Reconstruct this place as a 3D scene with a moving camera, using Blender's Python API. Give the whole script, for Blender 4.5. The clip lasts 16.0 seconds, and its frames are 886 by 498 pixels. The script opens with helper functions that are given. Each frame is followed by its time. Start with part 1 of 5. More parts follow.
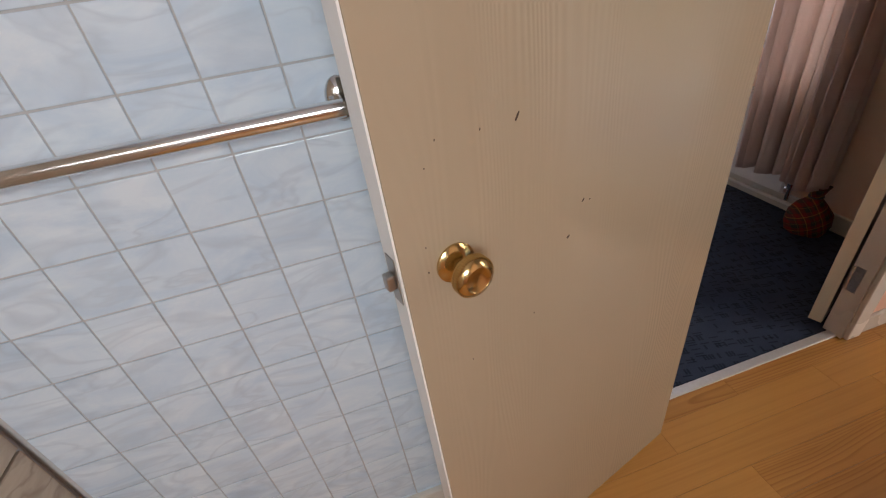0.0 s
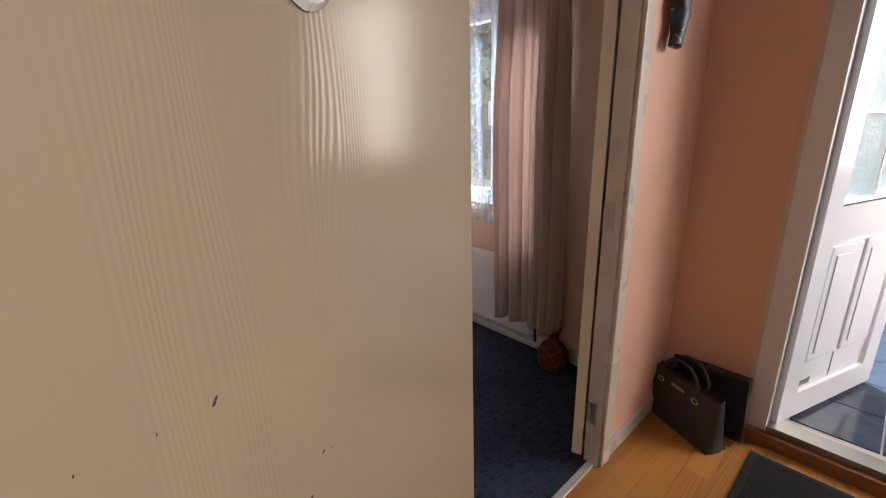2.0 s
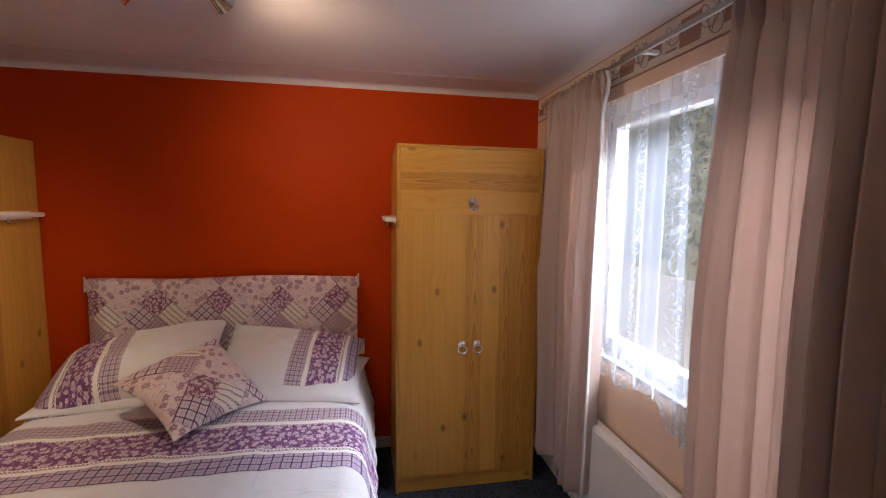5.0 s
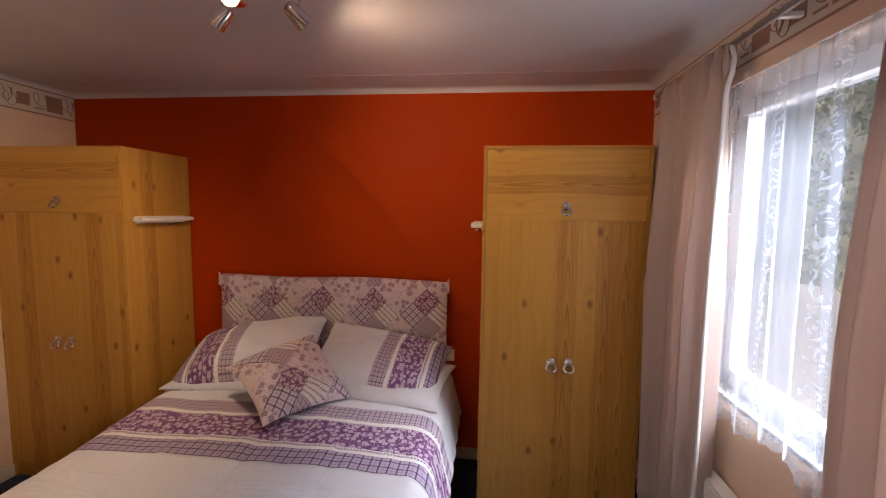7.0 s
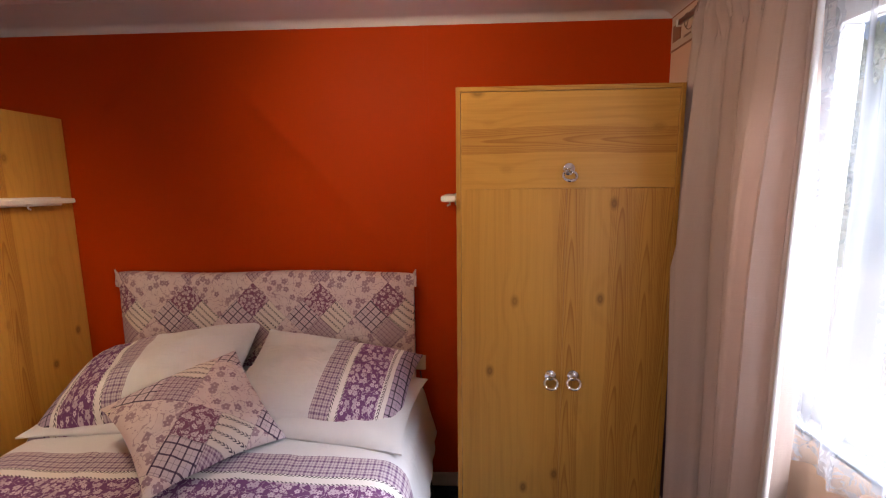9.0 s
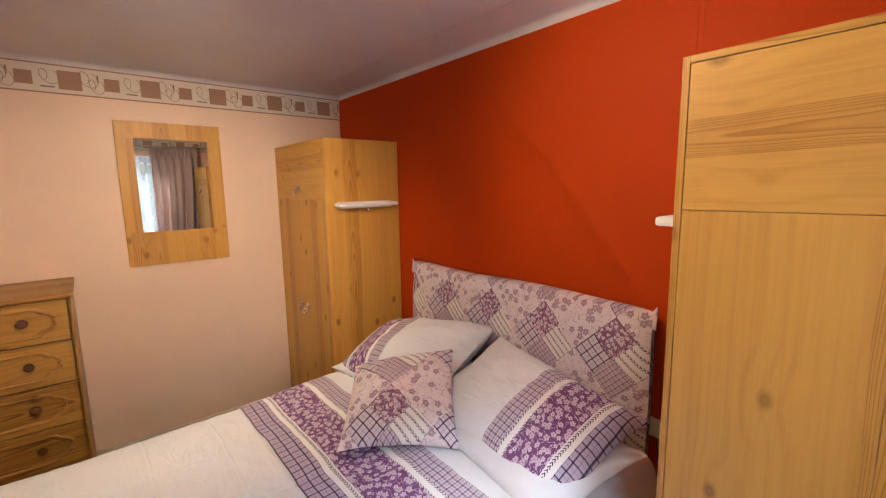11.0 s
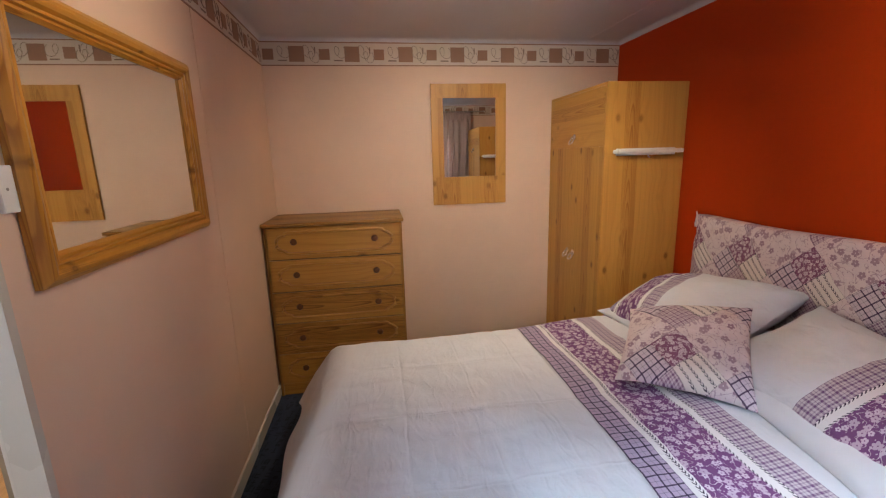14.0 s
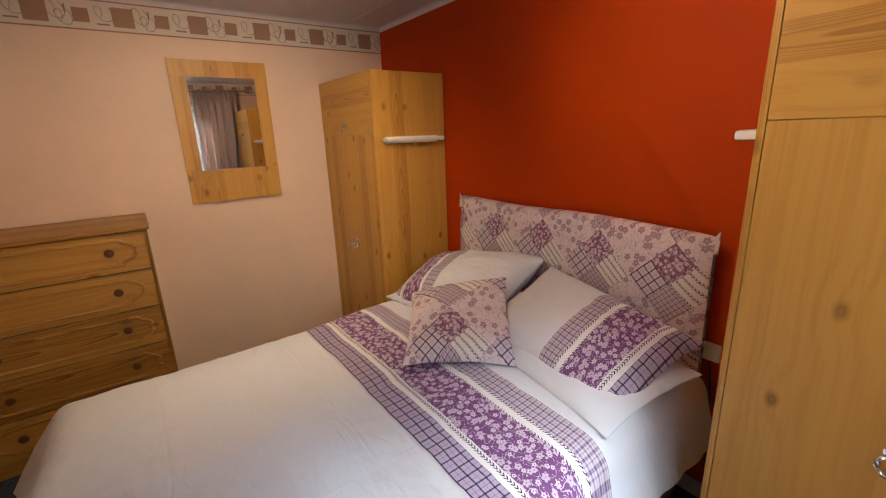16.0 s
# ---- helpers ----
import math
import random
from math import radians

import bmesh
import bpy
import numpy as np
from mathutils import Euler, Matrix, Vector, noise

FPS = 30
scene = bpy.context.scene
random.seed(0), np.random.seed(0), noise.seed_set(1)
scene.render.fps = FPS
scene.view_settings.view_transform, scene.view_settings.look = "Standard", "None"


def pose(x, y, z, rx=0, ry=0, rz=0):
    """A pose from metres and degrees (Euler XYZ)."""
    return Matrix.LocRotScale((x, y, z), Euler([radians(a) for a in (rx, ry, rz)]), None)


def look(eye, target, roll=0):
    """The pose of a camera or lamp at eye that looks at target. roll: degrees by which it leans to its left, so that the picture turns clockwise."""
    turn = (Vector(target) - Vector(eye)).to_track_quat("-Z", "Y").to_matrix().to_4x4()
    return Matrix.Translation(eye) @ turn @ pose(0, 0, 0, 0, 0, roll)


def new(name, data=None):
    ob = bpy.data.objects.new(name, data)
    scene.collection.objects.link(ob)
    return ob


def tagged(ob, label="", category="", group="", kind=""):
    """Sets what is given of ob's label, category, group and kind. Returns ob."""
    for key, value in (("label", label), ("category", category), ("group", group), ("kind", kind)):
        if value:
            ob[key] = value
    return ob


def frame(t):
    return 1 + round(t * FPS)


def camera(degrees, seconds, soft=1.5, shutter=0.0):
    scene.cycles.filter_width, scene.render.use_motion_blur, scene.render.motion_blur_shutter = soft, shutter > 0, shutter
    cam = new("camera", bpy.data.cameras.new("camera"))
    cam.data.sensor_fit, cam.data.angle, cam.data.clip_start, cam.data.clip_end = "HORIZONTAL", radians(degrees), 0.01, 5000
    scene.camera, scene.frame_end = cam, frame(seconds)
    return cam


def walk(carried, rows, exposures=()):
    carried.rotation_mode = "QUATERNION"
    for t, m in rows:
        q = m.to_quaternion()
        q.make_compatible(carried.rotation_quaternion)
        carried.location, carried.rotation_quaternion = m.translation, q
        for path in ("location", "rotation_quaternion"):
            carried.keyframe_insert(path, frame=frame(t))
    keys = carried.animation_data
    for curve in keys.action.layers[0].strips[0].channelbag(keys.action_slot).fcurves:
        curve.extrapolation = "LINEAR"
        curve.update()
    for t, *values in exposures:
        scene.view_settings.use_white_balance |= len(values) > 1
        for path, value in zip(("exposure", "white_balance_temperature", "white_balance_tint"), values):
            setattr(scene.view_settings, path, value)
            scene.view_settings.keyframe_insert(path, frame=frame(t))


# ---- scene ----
cam = camera(92.2, 16.0, soft=1.2)
PATH = [
    (0, (-0.005, 0.09, 1.289), (0.345, 1.719, 0.183), -8.8),
    (0.5, (-0.009, 0.077, 1.308), (0.403, 1.743, 0.281), -8.0),
    (1, (-0.002, 0.079, 1.326), (0.538, 1.772, 0.408), -6.9),
    (1.5, (0.038, 0.088, 1.367), (1.114, 1.639, 0.707), -1.8),
    (2, (0.129, 0.122, 1.391), (1.412, 1.539, 0.805), -1.7),
    (2.5, (0.315, 0.184, 1.43), (1.492, 1.743, 1.003), -5.1),
    (3, (0.443, 0.307, 1.451), (1.632, 1.874, 1.089), -5.0),
    (3.5, (0.638, 0.46, 1.479), (1.848, 2.017, 1.144), -3.1),
    (4, (0.836, 0.528, 1.474), (1.731, 2.289, 1.159), -3.6),
    (4.5, (0.972, 0.566, 1.511), (1.401, 2.501, 1.24), -5.3),
    (5, (1.038, 0.669, 1.551), (1.4, 2.626, 1.355), 0.8),
    (5.2, (1.066, 0.681, 1.559), (1.348, 2.654, 1.388), 0.3),
    (7.3, (1.234, 0.786, 1.553), (1.014, 2.765, 1.366), 1.0),
    (7.5, (1.229, 0.811, 1.544), (1.027, 2.792, 1.351), 1.0),
    (8, (1.158, 0.914, 1.524), (1.043, 2.899, 1.315), -0.8),
    (8.2, (1.135, 0.969, 1.506), (1.091, 2.954, 1.261), -0.6),
    (10.3, (1.55, 1.783, 1.57), (0.709, 3.566, 1.237), -1.4),
    (10.5, (1.597, 1.796, 1.575), (0.416, 3.381, 1.269), -1.9),
    (11, (1.634, 1.746, 1.578), (0.116, 3.016, 1.29), -0.9),
    (11.5, (1.644, 1.697, 1.565), (0.003, 2.801, 1.275), -0.2),
    (12, (1.65, 1.674, 1.568), (-0.085, 2.623, 1.264), -0.6),
    (12.5, (1.651, 1.622, 1.566), (-0.184, 2.355, 1.258), -1.0),
    (13, (1.654, 1.575, 1.553), (-0.267, 2.032, 1.239), -1.4),
    (13.5, (1.649, 1.539, 1.507), (-0.302, 1.798, 1.155), -2.0),
    (14, (1.651, 1.521, 1.476), (-0.283, 1.806, 1.058), -1.6),
    (14.5, (1.636, 1.545, 1.461), (-0.242, 2.006, 0.952), -2.3),
    (15, (1.63, 1.566, 1.477), (-0.186, 2.198, 0.926), -2.1),
    (15.5, (1.619, 1.611, 1.52), (-0.069, 2.532, 0.97), -2.9),
    (16, (1.605, 1.634, 1.516), (0.037, 2.756, 0.987), -2.1),
]
EXPOSURES = [(0, -0.22, 6900, 13), (2.2, -0.20, 6700, 14), (3.1, -0.36, 6200, 17), (4.0, -0.34, 6600, 17), (4.7, -0.34, 6950, 19), (8.2, -0.46, 7250, 22), (10.3, 0.60, 7100, 16), (10.9, 0.52, 6700, 12), (11.6, 0.30, 6000, 9), (12.6, 0.15, 5800, 10), (14.4, 0.06, 6250, 9), (15.0, 0.01, 6700, 11), (16, 0.04, 6900, 11)]
walk(cam, [(t, look(eye, target, roll)) for t, eye, target, roll in PATH], EXPOSURES)

# ---- light ----
world = bpy.data.worlds.new("sky")
scene.world = world
world.use_nodes = True
wn = world.node_tree
sky = wn.nodes.new("ShaderNodeTexSky")
sky.sky_type, sky.sun_disc = "NISHITA", False
sky.sun_elevation, sky.sun_rotation = radians(44), radians(304)
wn.nodes["Background"].inputs[1].default_value = 0.11
wn.links.new(sky.outputs[0], wn.nodes["Background"].inputs[0])


def lamp(name, kind, m, energy, colour, **more):
    data = bpy.data.lights.new(name, kind)
    data.energy, data.color = energy, colour
    for key, value in more.items():
        setattr(data, key, value)
    ob = new(name, data)
    ob.matrix_world = m
    return ob


sun_way = Vector((math.sin(radians(304)) * math.cos(radians(44)), math.cos(radians(304)) * math.cos(radians(44)), math.sin(radians(44))))
lamp("sun", "SUN", look(sun_way * 20, (0, 0, 0)), 4.2, (1.0, 0.95, 0.87), angle=radians(0.6))
DAY = (0.73, 0.87, 1.0)
lamp("window_daylight", "AREA", look((3.7, 1.76, 3.55), (1.2, 1.78, 0.9)), 1250, DAY, shape="RECTANGLE", size=0.7, size_y=1.2)
lamp("entrance_daylight", "AREA", look((3.5, -1.35, 1.8), (0.9, 0.3, 0.8)), 84, (1.0, 0.95, 0.90), shape="RECTANGLE", size=1.6, size_y=1.6)
lamp("bathroom_daylight", "AREA", look((-0.30, -1.40, 1.72), (-0.45, 0.75, 0.2)), 33, (0.86, 0.93, 1.0), shape="RECTANGLE", size=0.75, size_y=0.6)
WARM = (1.0, 0.79, 0.54)


# ---- materials ----
class Graph:
    """Short calls for shader nodes; a value may be a number or a socket."""

    def __init__(self, name):
        self.mat = bpy.data.materials.new(name)
        self.mat.use_nodes = True
        self.t = self.mat.node_tree
        self.bsdf = self.t.nodes["Principled BSDF"]
        self.out = self.t.nodes["Material Output"]

    def put(self, socket, value):
        if isinstance(value, bpy.types.NodeSocket):
            self.t.links.new(value, socket)
        elif value is not None:
            if socket.type == "RGBA" and not isinstance(value, (int, float)):
                value = (*value[:3], 1)
            socket.default_value = value

    def node(self, kind, **props):
        n = self.t.nodes.new(kind)
        for k, v in props.items():
            setattr(n, k, v)
        return n

    def m(self, op, a, b=None, c=None):
        n = self.node("ShaderNodeMath", operation=op)
        for s, v in zip(n.inputs, (a, b, c)):
            self.put(s, v)
        return n.outputs[0]

    def mix(self, f, a, b, blend="MIX"):
        n = self.node("ShaderNodeMix", data_type="RGBA", blend_type=blend)
        self.put(n.inputs[0], f), self.put(n.inputs[6], a), self.put(n.inputs[7], b)
        return n.outputs[2]

    def coords(self, scale=(1, 1, 1), turn=(0, 0, 0), shift=(0, 0, 0), source="Object"):
        n = self.node("ShaderNodeMapping")
        self.t.links.new(self.node("ShaderNodeTexCoord").outputs[source], n.inputs[0])
        n.inputs[1].default_value, n.inputs[2].default_value, n.inputs[3].default_value = shift, [radians(a) for a in turn], scale
        return n.outputs[0]

    def moved(self, vec, scale=(1, 1, 1), turn=(0, 0, 0), shift=(0, 0, 0)):
        n = self.node("ShaderNodeMapping")
        self.put(n.inputs[0], vec)
        n.inputs[1].default_value, n.inputs[2].default_value, n.inputs[3].default_value = shift, [radians(a) for a in turn], scale
        return n.outputs[0]

    def xyz(self, vec):
        n = self.node("ShaderNodeSeparateXYZ")
        self.put(n.inputs[0], vec)
        return n.outputs

    def join(self, x, y, z=0.0):
        n = self.node("ShaderNodeCombineXYZ")
        self.put(n.inputs[0], x), self.put(n.inputs[1], y), self.put(n.inputs[2], z)
        return n.outputs[0]

    def noise(self, vec, scale, detail=3.0, rough=0.55, warp=0.0):
        n = self.node("ShaderNodeTexNoise")
        for key, v in (("Vector", vec), ("Scale", scale), ("Detail", detail), ("Roughness", rough), ("Distortion", warp)):
            self.put(n.inputs[key], v)
        return n.outputs[0]

    def cells(self, vec, scale, feature="F1", out="Distance", rand=1.0):
        n = self.node("ShaderNodeTexVoronoi", feature=feature)
        for key, v in (("Vector", vec), ("Scale", scale), ("Randomness", rand)):
            self.put(n.inputs[key], v)
        return n.outputs[out]

    def white(self, vec):
        n = self.node("ShaderNodeTexWhiteNoise", noise_dimensions="3D")
        self.put(n.inputs[0], vec)
        return n.outputs[0]

    def ramp(self, f, stops):
        n = self.node("ShaderNodeValToRGB")
        self.put(n.inputs[0], f)
        el = n.color_ramp.elements
        while len(el) < len(stops):
            el.new(0.5)
        for e, (p, c) in zip(el, stops):
            e.position = p
            e.color = (c, c, c, 1) if isinstance(c, (int, float)) else (*c, 1)
        return n.outputs[0]

    def less(self, a, b):
        return self.m("LESS_THAN", a, b)

    def band(self, v, lo, hi):
        return self.m("MULTIPLY", self.m("GREATER_THAN", v, lo), self.m("LESS_THAN", v, hi))

    def bump(self, height, strength=0.3, distance=0.002):
        n = self.node("ShaderNodeBump")
        self.put(n.inputs["Height"], height)
        n.inputs["Strength"].default_value, n.inputs["Distance"].default_value = strength, distance
        self.put(self.bsdf.inputs["Normal"], n.outputs[0])

    def done(self, colour, rough=0.5, metal=0.0, spec=0.5):
        self.put(self.bsdf.inputs["Base Color"], colour)
        self.put(self.bsdf.inputs["Roughness"], rough)
        self.put(self.bsdf.inputs["Metallic"], metal)
        self.put(self.bsdf.inputs["Specular IOR Level"], spec)
        return self.mat


def shade(c, k):
    return tuple(min(1.0, v * k) for v in c)


def painted(name, c, rough=0.6, grain=260, wear=0.10, relief=0.12, spec=0.5):
    g = Graph(name)
    p = g.coords()
    big, fine = g.noise(p, 1.7, 4), g.noise(p, grain, 2)
    col = g.mix(g.ramp(big, [(0.3, 0), (0.75, 1)]), shade(c, 1 - wear), shade(c, 1 + wear * 0.4))
    col = g.mix(g.m("MULTIPLY", fine, 0.18), col, shade(c, 0.8))
    g.bump(g.m("ADD", fine, g.m("MULTIPLY", g.noise(p, 35, 3), 0.5)), relief, 0.001)
    return g.done(col, g.m("ADD", rough - 0.06, g.m("MULTIPLY", big, 0.12)), 0, spec)


def plain(name, c, rough=0.4, metal=0.0, spec=0.5, grain=90, vary=0.15):
    g = Graph(name)
    n = g.noise(g.coords(), grain, 3)
    return g.done(g.mix(n, shade(c, 1 - vary), shade(c, 1 + vary * 0.5)), g.m("ADD", rough - 0.05, g.m("MULTIPLY", n, 0.1)), metal, spec)


def wood(name, light, dark, rough=0.38, axis="z", knots=True, size=1.0, gloss=0.4, figure=0.8):
    """Timber or timber print with the grain along one local axis."""
    g = Graph(name)
    info = g.node("ShaderNodeObjectInfo").outputs["Random"]
    turn = {"z": (0, 0, 0), "x": (0, 90, 0), "y": (90, 0, 0)}[axis]
    p = g.moved(g.coords(turn=turn), shift=(0, 0, 0))
    off = g.node("ShaderNodeVectorMath", operation="ADD")
    g.put(off.inputs[0], p), g.put(off.inputs[1], g.join(g.m("MULTIPLY", info, 7.3), g.m("MULTIPLY", info, 3.1), g.m("MULTIPLY", info, 5.7)))
    p = off.outputs[0]
    x, y, z = g.xyz(p)
    vor = g.node("ShaderNodeTexVoronoi", feature="F1", voronoi_dimensions="2D")
    vor.inputs["Scale"].default_value = 1.0
    g.put(vor.inputs["Vector"], g.join(g.m("MULTIPLY", g.m("ADD", x, y), 4.6 * size), g.m("MULTIPLY", z, 2.9 * size)))
    k = vor.outputs["Distance"]
    knot = g.ramp(k, [(0.0, 0.75), (0.03, 1), (0.05, 0.55), (0.09, 0)]) if knots else 0.0
    warp = g.ramp(k, [(0.0, 1), (0.38, 0)])
    bend = g.m("ADD", g.noise(g.moved(p, scale=(5, 5, 0.42)), 1.0, 2), g.m("MULTIPLY", warp, 0.16 if knots else 0.0))
    rings = g.ramp(g.m("ADD", g.m("MULTIPLY", g.m("SINE", g.m("ADD", g.m("MULTIPLY", bend, 38.0), g.m("MULTIPLY", g.m("ADD", x, y), 150.0))), 0.5), 0.5), [(0.55, 0), (0.97, 1)])
    fibre = g.noise(g.moved(p, scale=(170, 170, 3.0)), 1.0, 3)
    f = g.m("ADD", 0.12, g.m("ADD", g.m("MULTIPLY", rings, 0.09), g.m("MULTIPLY", fibre, 0.36)))
    across = g.m("ADD", x, y)
    lane = g.m("DIVIDE", g.m("ADD", across, g.m("MULTIPLY", g.noise(g.moved(p, scale=(0.1, 0.1, 1.3)), 1.0, 1), 0.05)), 0.088 / size)
    stave = g.white(g.join(g.m("FLOOR", lane), 1.0, 2.0))
    s = g.m("SUBTRACT", g.m("FRACT", lane), 0.5)
    arch = g.m("ADD", g.m("MULTIPLY", g.m("ADD", z, g.m("MULTIPLY", stave, 9.0)), 4.6 * size), g.m("ADD", g.m("MULTIPLY", g.m("MULTIPLY", s, s), 22.0), g.m("MULTIPLY", g.noise(g.moved(p, scale=(9, 9, 2.2)), 1.0, 2), 2.6)))
    flame = g.ramp(g.m("FRACT", arch), [(0.0, 0), (0.6, 0.2), (0.9, 1), (1.0, 0)])
    f = g.m("ADD", f, g.m("MULTIPLY", g.m("MULTIPLY", flame, g.m("GREATER_THAN", stave, 0.5)), 0.55 * figure))
    f = g.m("ADD", f, g.m("MULTIPLY", g.m("SUBTRACT", stave, 0.5), 0.22 * figure))
    stripes = g.noise(g.moved(p, scale=(14, 14, 0.35)), 1.0, 2)
    f = g.m("ADD", f, g.m("MULTIPLY", g.m("SUBTRACT", stripes, 0.5), 0.4))
    col = g.mix(g.ramp(f, [(0.2, 0), (0.8, 1)]), light, dark)
    col = g.mix(g.m("MULTIPLY", knot, g.ramp(g.white(vor.outputs["Position"]), [(0.25, 0.15), (0.6, 0.85)])), col, shade(dark, 0.5))
    g.bump(f, 0.06, 0.001)
    return g.done(col, g.m("ADD", rough, g.m("MULTIPLY", fibre, 0.12)), 0, gloss)


peach = painted("pale_peach_wall_paint", (0.78, 0.565, 0.425), 0.55, wear=0.09)
hall_peach = painted("deep_peach_wall_paint", (0.78, 0.49, 0.36), 0.55, wear=0.09)
# Cream gloss made paler for hall light on the door edge; also the socket.
edge_paint = painted("brightened_cream_gloss_paint", (0.80, 0.74, 0.58), 0.3, wear=0.15)
red = painted("red_wall_paint", (0.48, 0.046, 0.003), 0.6, wear=0.08, spec=0.12)
ceiling_white = painted("ceiling_paint", (0.66, 0.63, 0.65), 0.5, grain=140, relief=0.2, spec=0.25)
gloss_white = painted("white_gloss_paint", (0.64, 0.60, 0.535), 0.28, grain=120, wear=0.06)
cream_gloss = painted("cream_gloss_paint", (0.57, 0.50, 0.385), 0.28, grain=120, wear=0.10)
purple_strip = painted("dark_purple_wall", (0.16, 0.07, 0.11), 0.55)
pine = wood("pine_laminate", (0.56, 0.292, 0.060), (0.34, 0.142, 0.024))
pine_wide = wood("pine_laminate_crosswise", (0.56, 0.292, 0.060), (0.34, 0.142, 0.024), axis="x")
chest_pine = wood("honey_pine", (0.42, 0.215, 0.045), (0.15, 0.058, 0.010), axis="y", size=0.8, rough=0.32)
chest_side = wood("honey_pine_upright", (0.37, 0.185, 0.036), (0.20, 0.085, 0.015), size=0.8, rough=0.32)
frame_pine = wood("orange_pine", (0.58, 0.275, 0.038), (0.32, 0.125, 0.017), axis="x", size=1.7, rough=0.3)
frame_pine_up = wood("orange_pine_upright", (0.58, 0.275, 0.038), (0.32, 0.125, 0.017), size=1.7, rough=0.3)
board_oak = wood("oak_laminate_floor", (0.50, 0.238, 0.062), (0.33, 0.138, 0.033), axis="x", size=0.6, knots=False, rough=0.3, gloss=0.5)
sill_wood = wood("stained_step_wood", (0.30, 0.13, 0.05), (0.20, 0.08, 0.03), axis="y", knots=False, rough=0.35)
knob_wood = wood("dark_knob_wood", (0.11, 0.038, 0.013), (0.06, 0.02, 0.008), knots=False, rough=0.3)
chrome = plain("chrome", (0.78, 0.78, 0.78), 0.12, 1.0, vary=0.05)
aluminium = plain("brushed_aluminium", (0.80, 0.80, 0.79), 0.4, 0.7)
steel = plain("dull_steel", (0.42, 0.40, 0.37), 0.38, 1.0)
brass = plain("polished_brass", (0.60, 0.43, 0.19), 0.18, 1.0, vary=0.12)
white_plastic = plain("white_plastic", (0.78, 0.77, 0.74), 0.35, vary=0.05)
pvc = plain("white_upvc", (0.76, 0.79, 0.83), 0.25, vary=0.04)
enamel = plain("white_radiator_enamel", (0.74, 0.72, 0.68), 0.32, grain=20, vary=0.07)
black_rubber = plain("dark_seal", (0.02, 0.02, 0.02), 0.6)
grout = plain("grey_grout", (0.50, 0.51, 0.53), 0.8)
pale_grout = plain("white_grout", (0.45, 0.46, 0.47), 0.8)
bag_leather = plain("charcoal_leatherette", (0.035, 0.037, 0.043), 0.5, grain=300, vary=0.4)
black_plastic = plain("black_plastic", (0.012, 0.012, 0.013), 0.4)
divan_cloth = plain("dark_divan_fabric", (0.07, 0.06, 0.07), 0.9)


def mirror_mat():
    g = Graph("mirror_silver")
    n = g.noise(g.coords(), 3, 2)
    return g.done(g.mix(n, (0.70, 0.71, 0.70), (0.76, 0.77, 0.76)), 0.015, 1.0)


def glass_mat(name, rough=0.0, tint=(1, 1, 1), relief=0.0):
    g = Graph(name)
    g.put(g.bsdf.inputs["Transmission Weight"], 1.0)
    g.put(g.bsdf.inputs["IOR"], 1.15)
    if relief:
        p = g.coords()
        g.bump(g.cells(p, 55), relief, 0.004)
    return g.done(tint, rough)


silver = mirror_mat()
pane_glass = glass_mat("window_glass")
frosted = glass_mat("patterned_glass", 0.45, (0.46, 0.51, 0.55), 0.8)


def door_emboss():
    """Cream gloss over a pressed wood grain."""
    g = Graph("cream_pressed_grain_paint")
    p = g.coords()
    x, y, z = g.xyz(p)
    w = g.noise(g.moved(p, scale=(5.5, 1, 0.75), shift=(0, 0, 3.3)), 1.0, 2, 0.5)
    lines = g.m("SINE", g.m("ADD", g.m("MULTIPLY", w, 170.0), g.m("MULTIPLY", x, 640.0)))
    veins = g.noise(g.moved(p, scale=(210, 10, 4)), 1.0, 2)
    where = g.ramp(g.noise(g.moved(p, scale=(3, 1, 1.0)), 1.0, 2), [(0.42, 0.1), (0.62, 1)])
    h = g.m("ADD", g.m("MULTIPLY", g.m("MULTIPLY", lines, where), 0.5), g.m("MULTIPLY", veins, 0.3))
    g.bump(h, 0.25, 0.0011)
    c = (0.385, 0.305, 0.212)
    col = g.mix(g.noise(p, 2.2, 4), shade(c, 0.92), shade(c, 1.05))
    return g.done(col, g.m("ADD", 0.14, g.m("MULTIPLY", g.noise(p, 6, 3), 0.08)), 0, 0.5)


door_paint = door_emboss()


def tile_glaze(name, a, b, c):
    """Glazed ceramic with soft marble clouds."""
    g = Graph(name)
    r = g.node("ShaderNodeObjectInfo").outputs["Random"]
    v = g.node("ShaderNodeVectorMath", operation="ADD")
    g.put(v.inputs[0], g.coords())
    g.put(v.inputs[1], g.join(g.m("MULTIPLY", r, 31.0), g.m("MULTIPLY", r, 17.0), g.m("MULTIPLY", r, 53.0)))
    p = g.moved(v.outputs[0], turn=(0, 28, 0), scale=(1.0, 1.0, 2.4))
    cloud = g.noise(p, 6.5, 5, 0.6, 0.8)
    vein = g.ramp(g.m("ABSOLUTE", g.m("SUBTRACT", g.noise(p, 4.2, 3, 0.5, 1.2), 0.5)), [(0.0, 1), (0.05, 0)])
    col = g.mix(g.ramp(cloud, [(0.34, 0), (0.68, 1)]), a, b)
    col = g.mix(g.m("MULTIPLY", vein, 0.45), col, c)
    col = g.mix(g.m("MULTIPLY", r, 0.25), col, a)
    return g.done(col, 0.16, 0, 0.5)


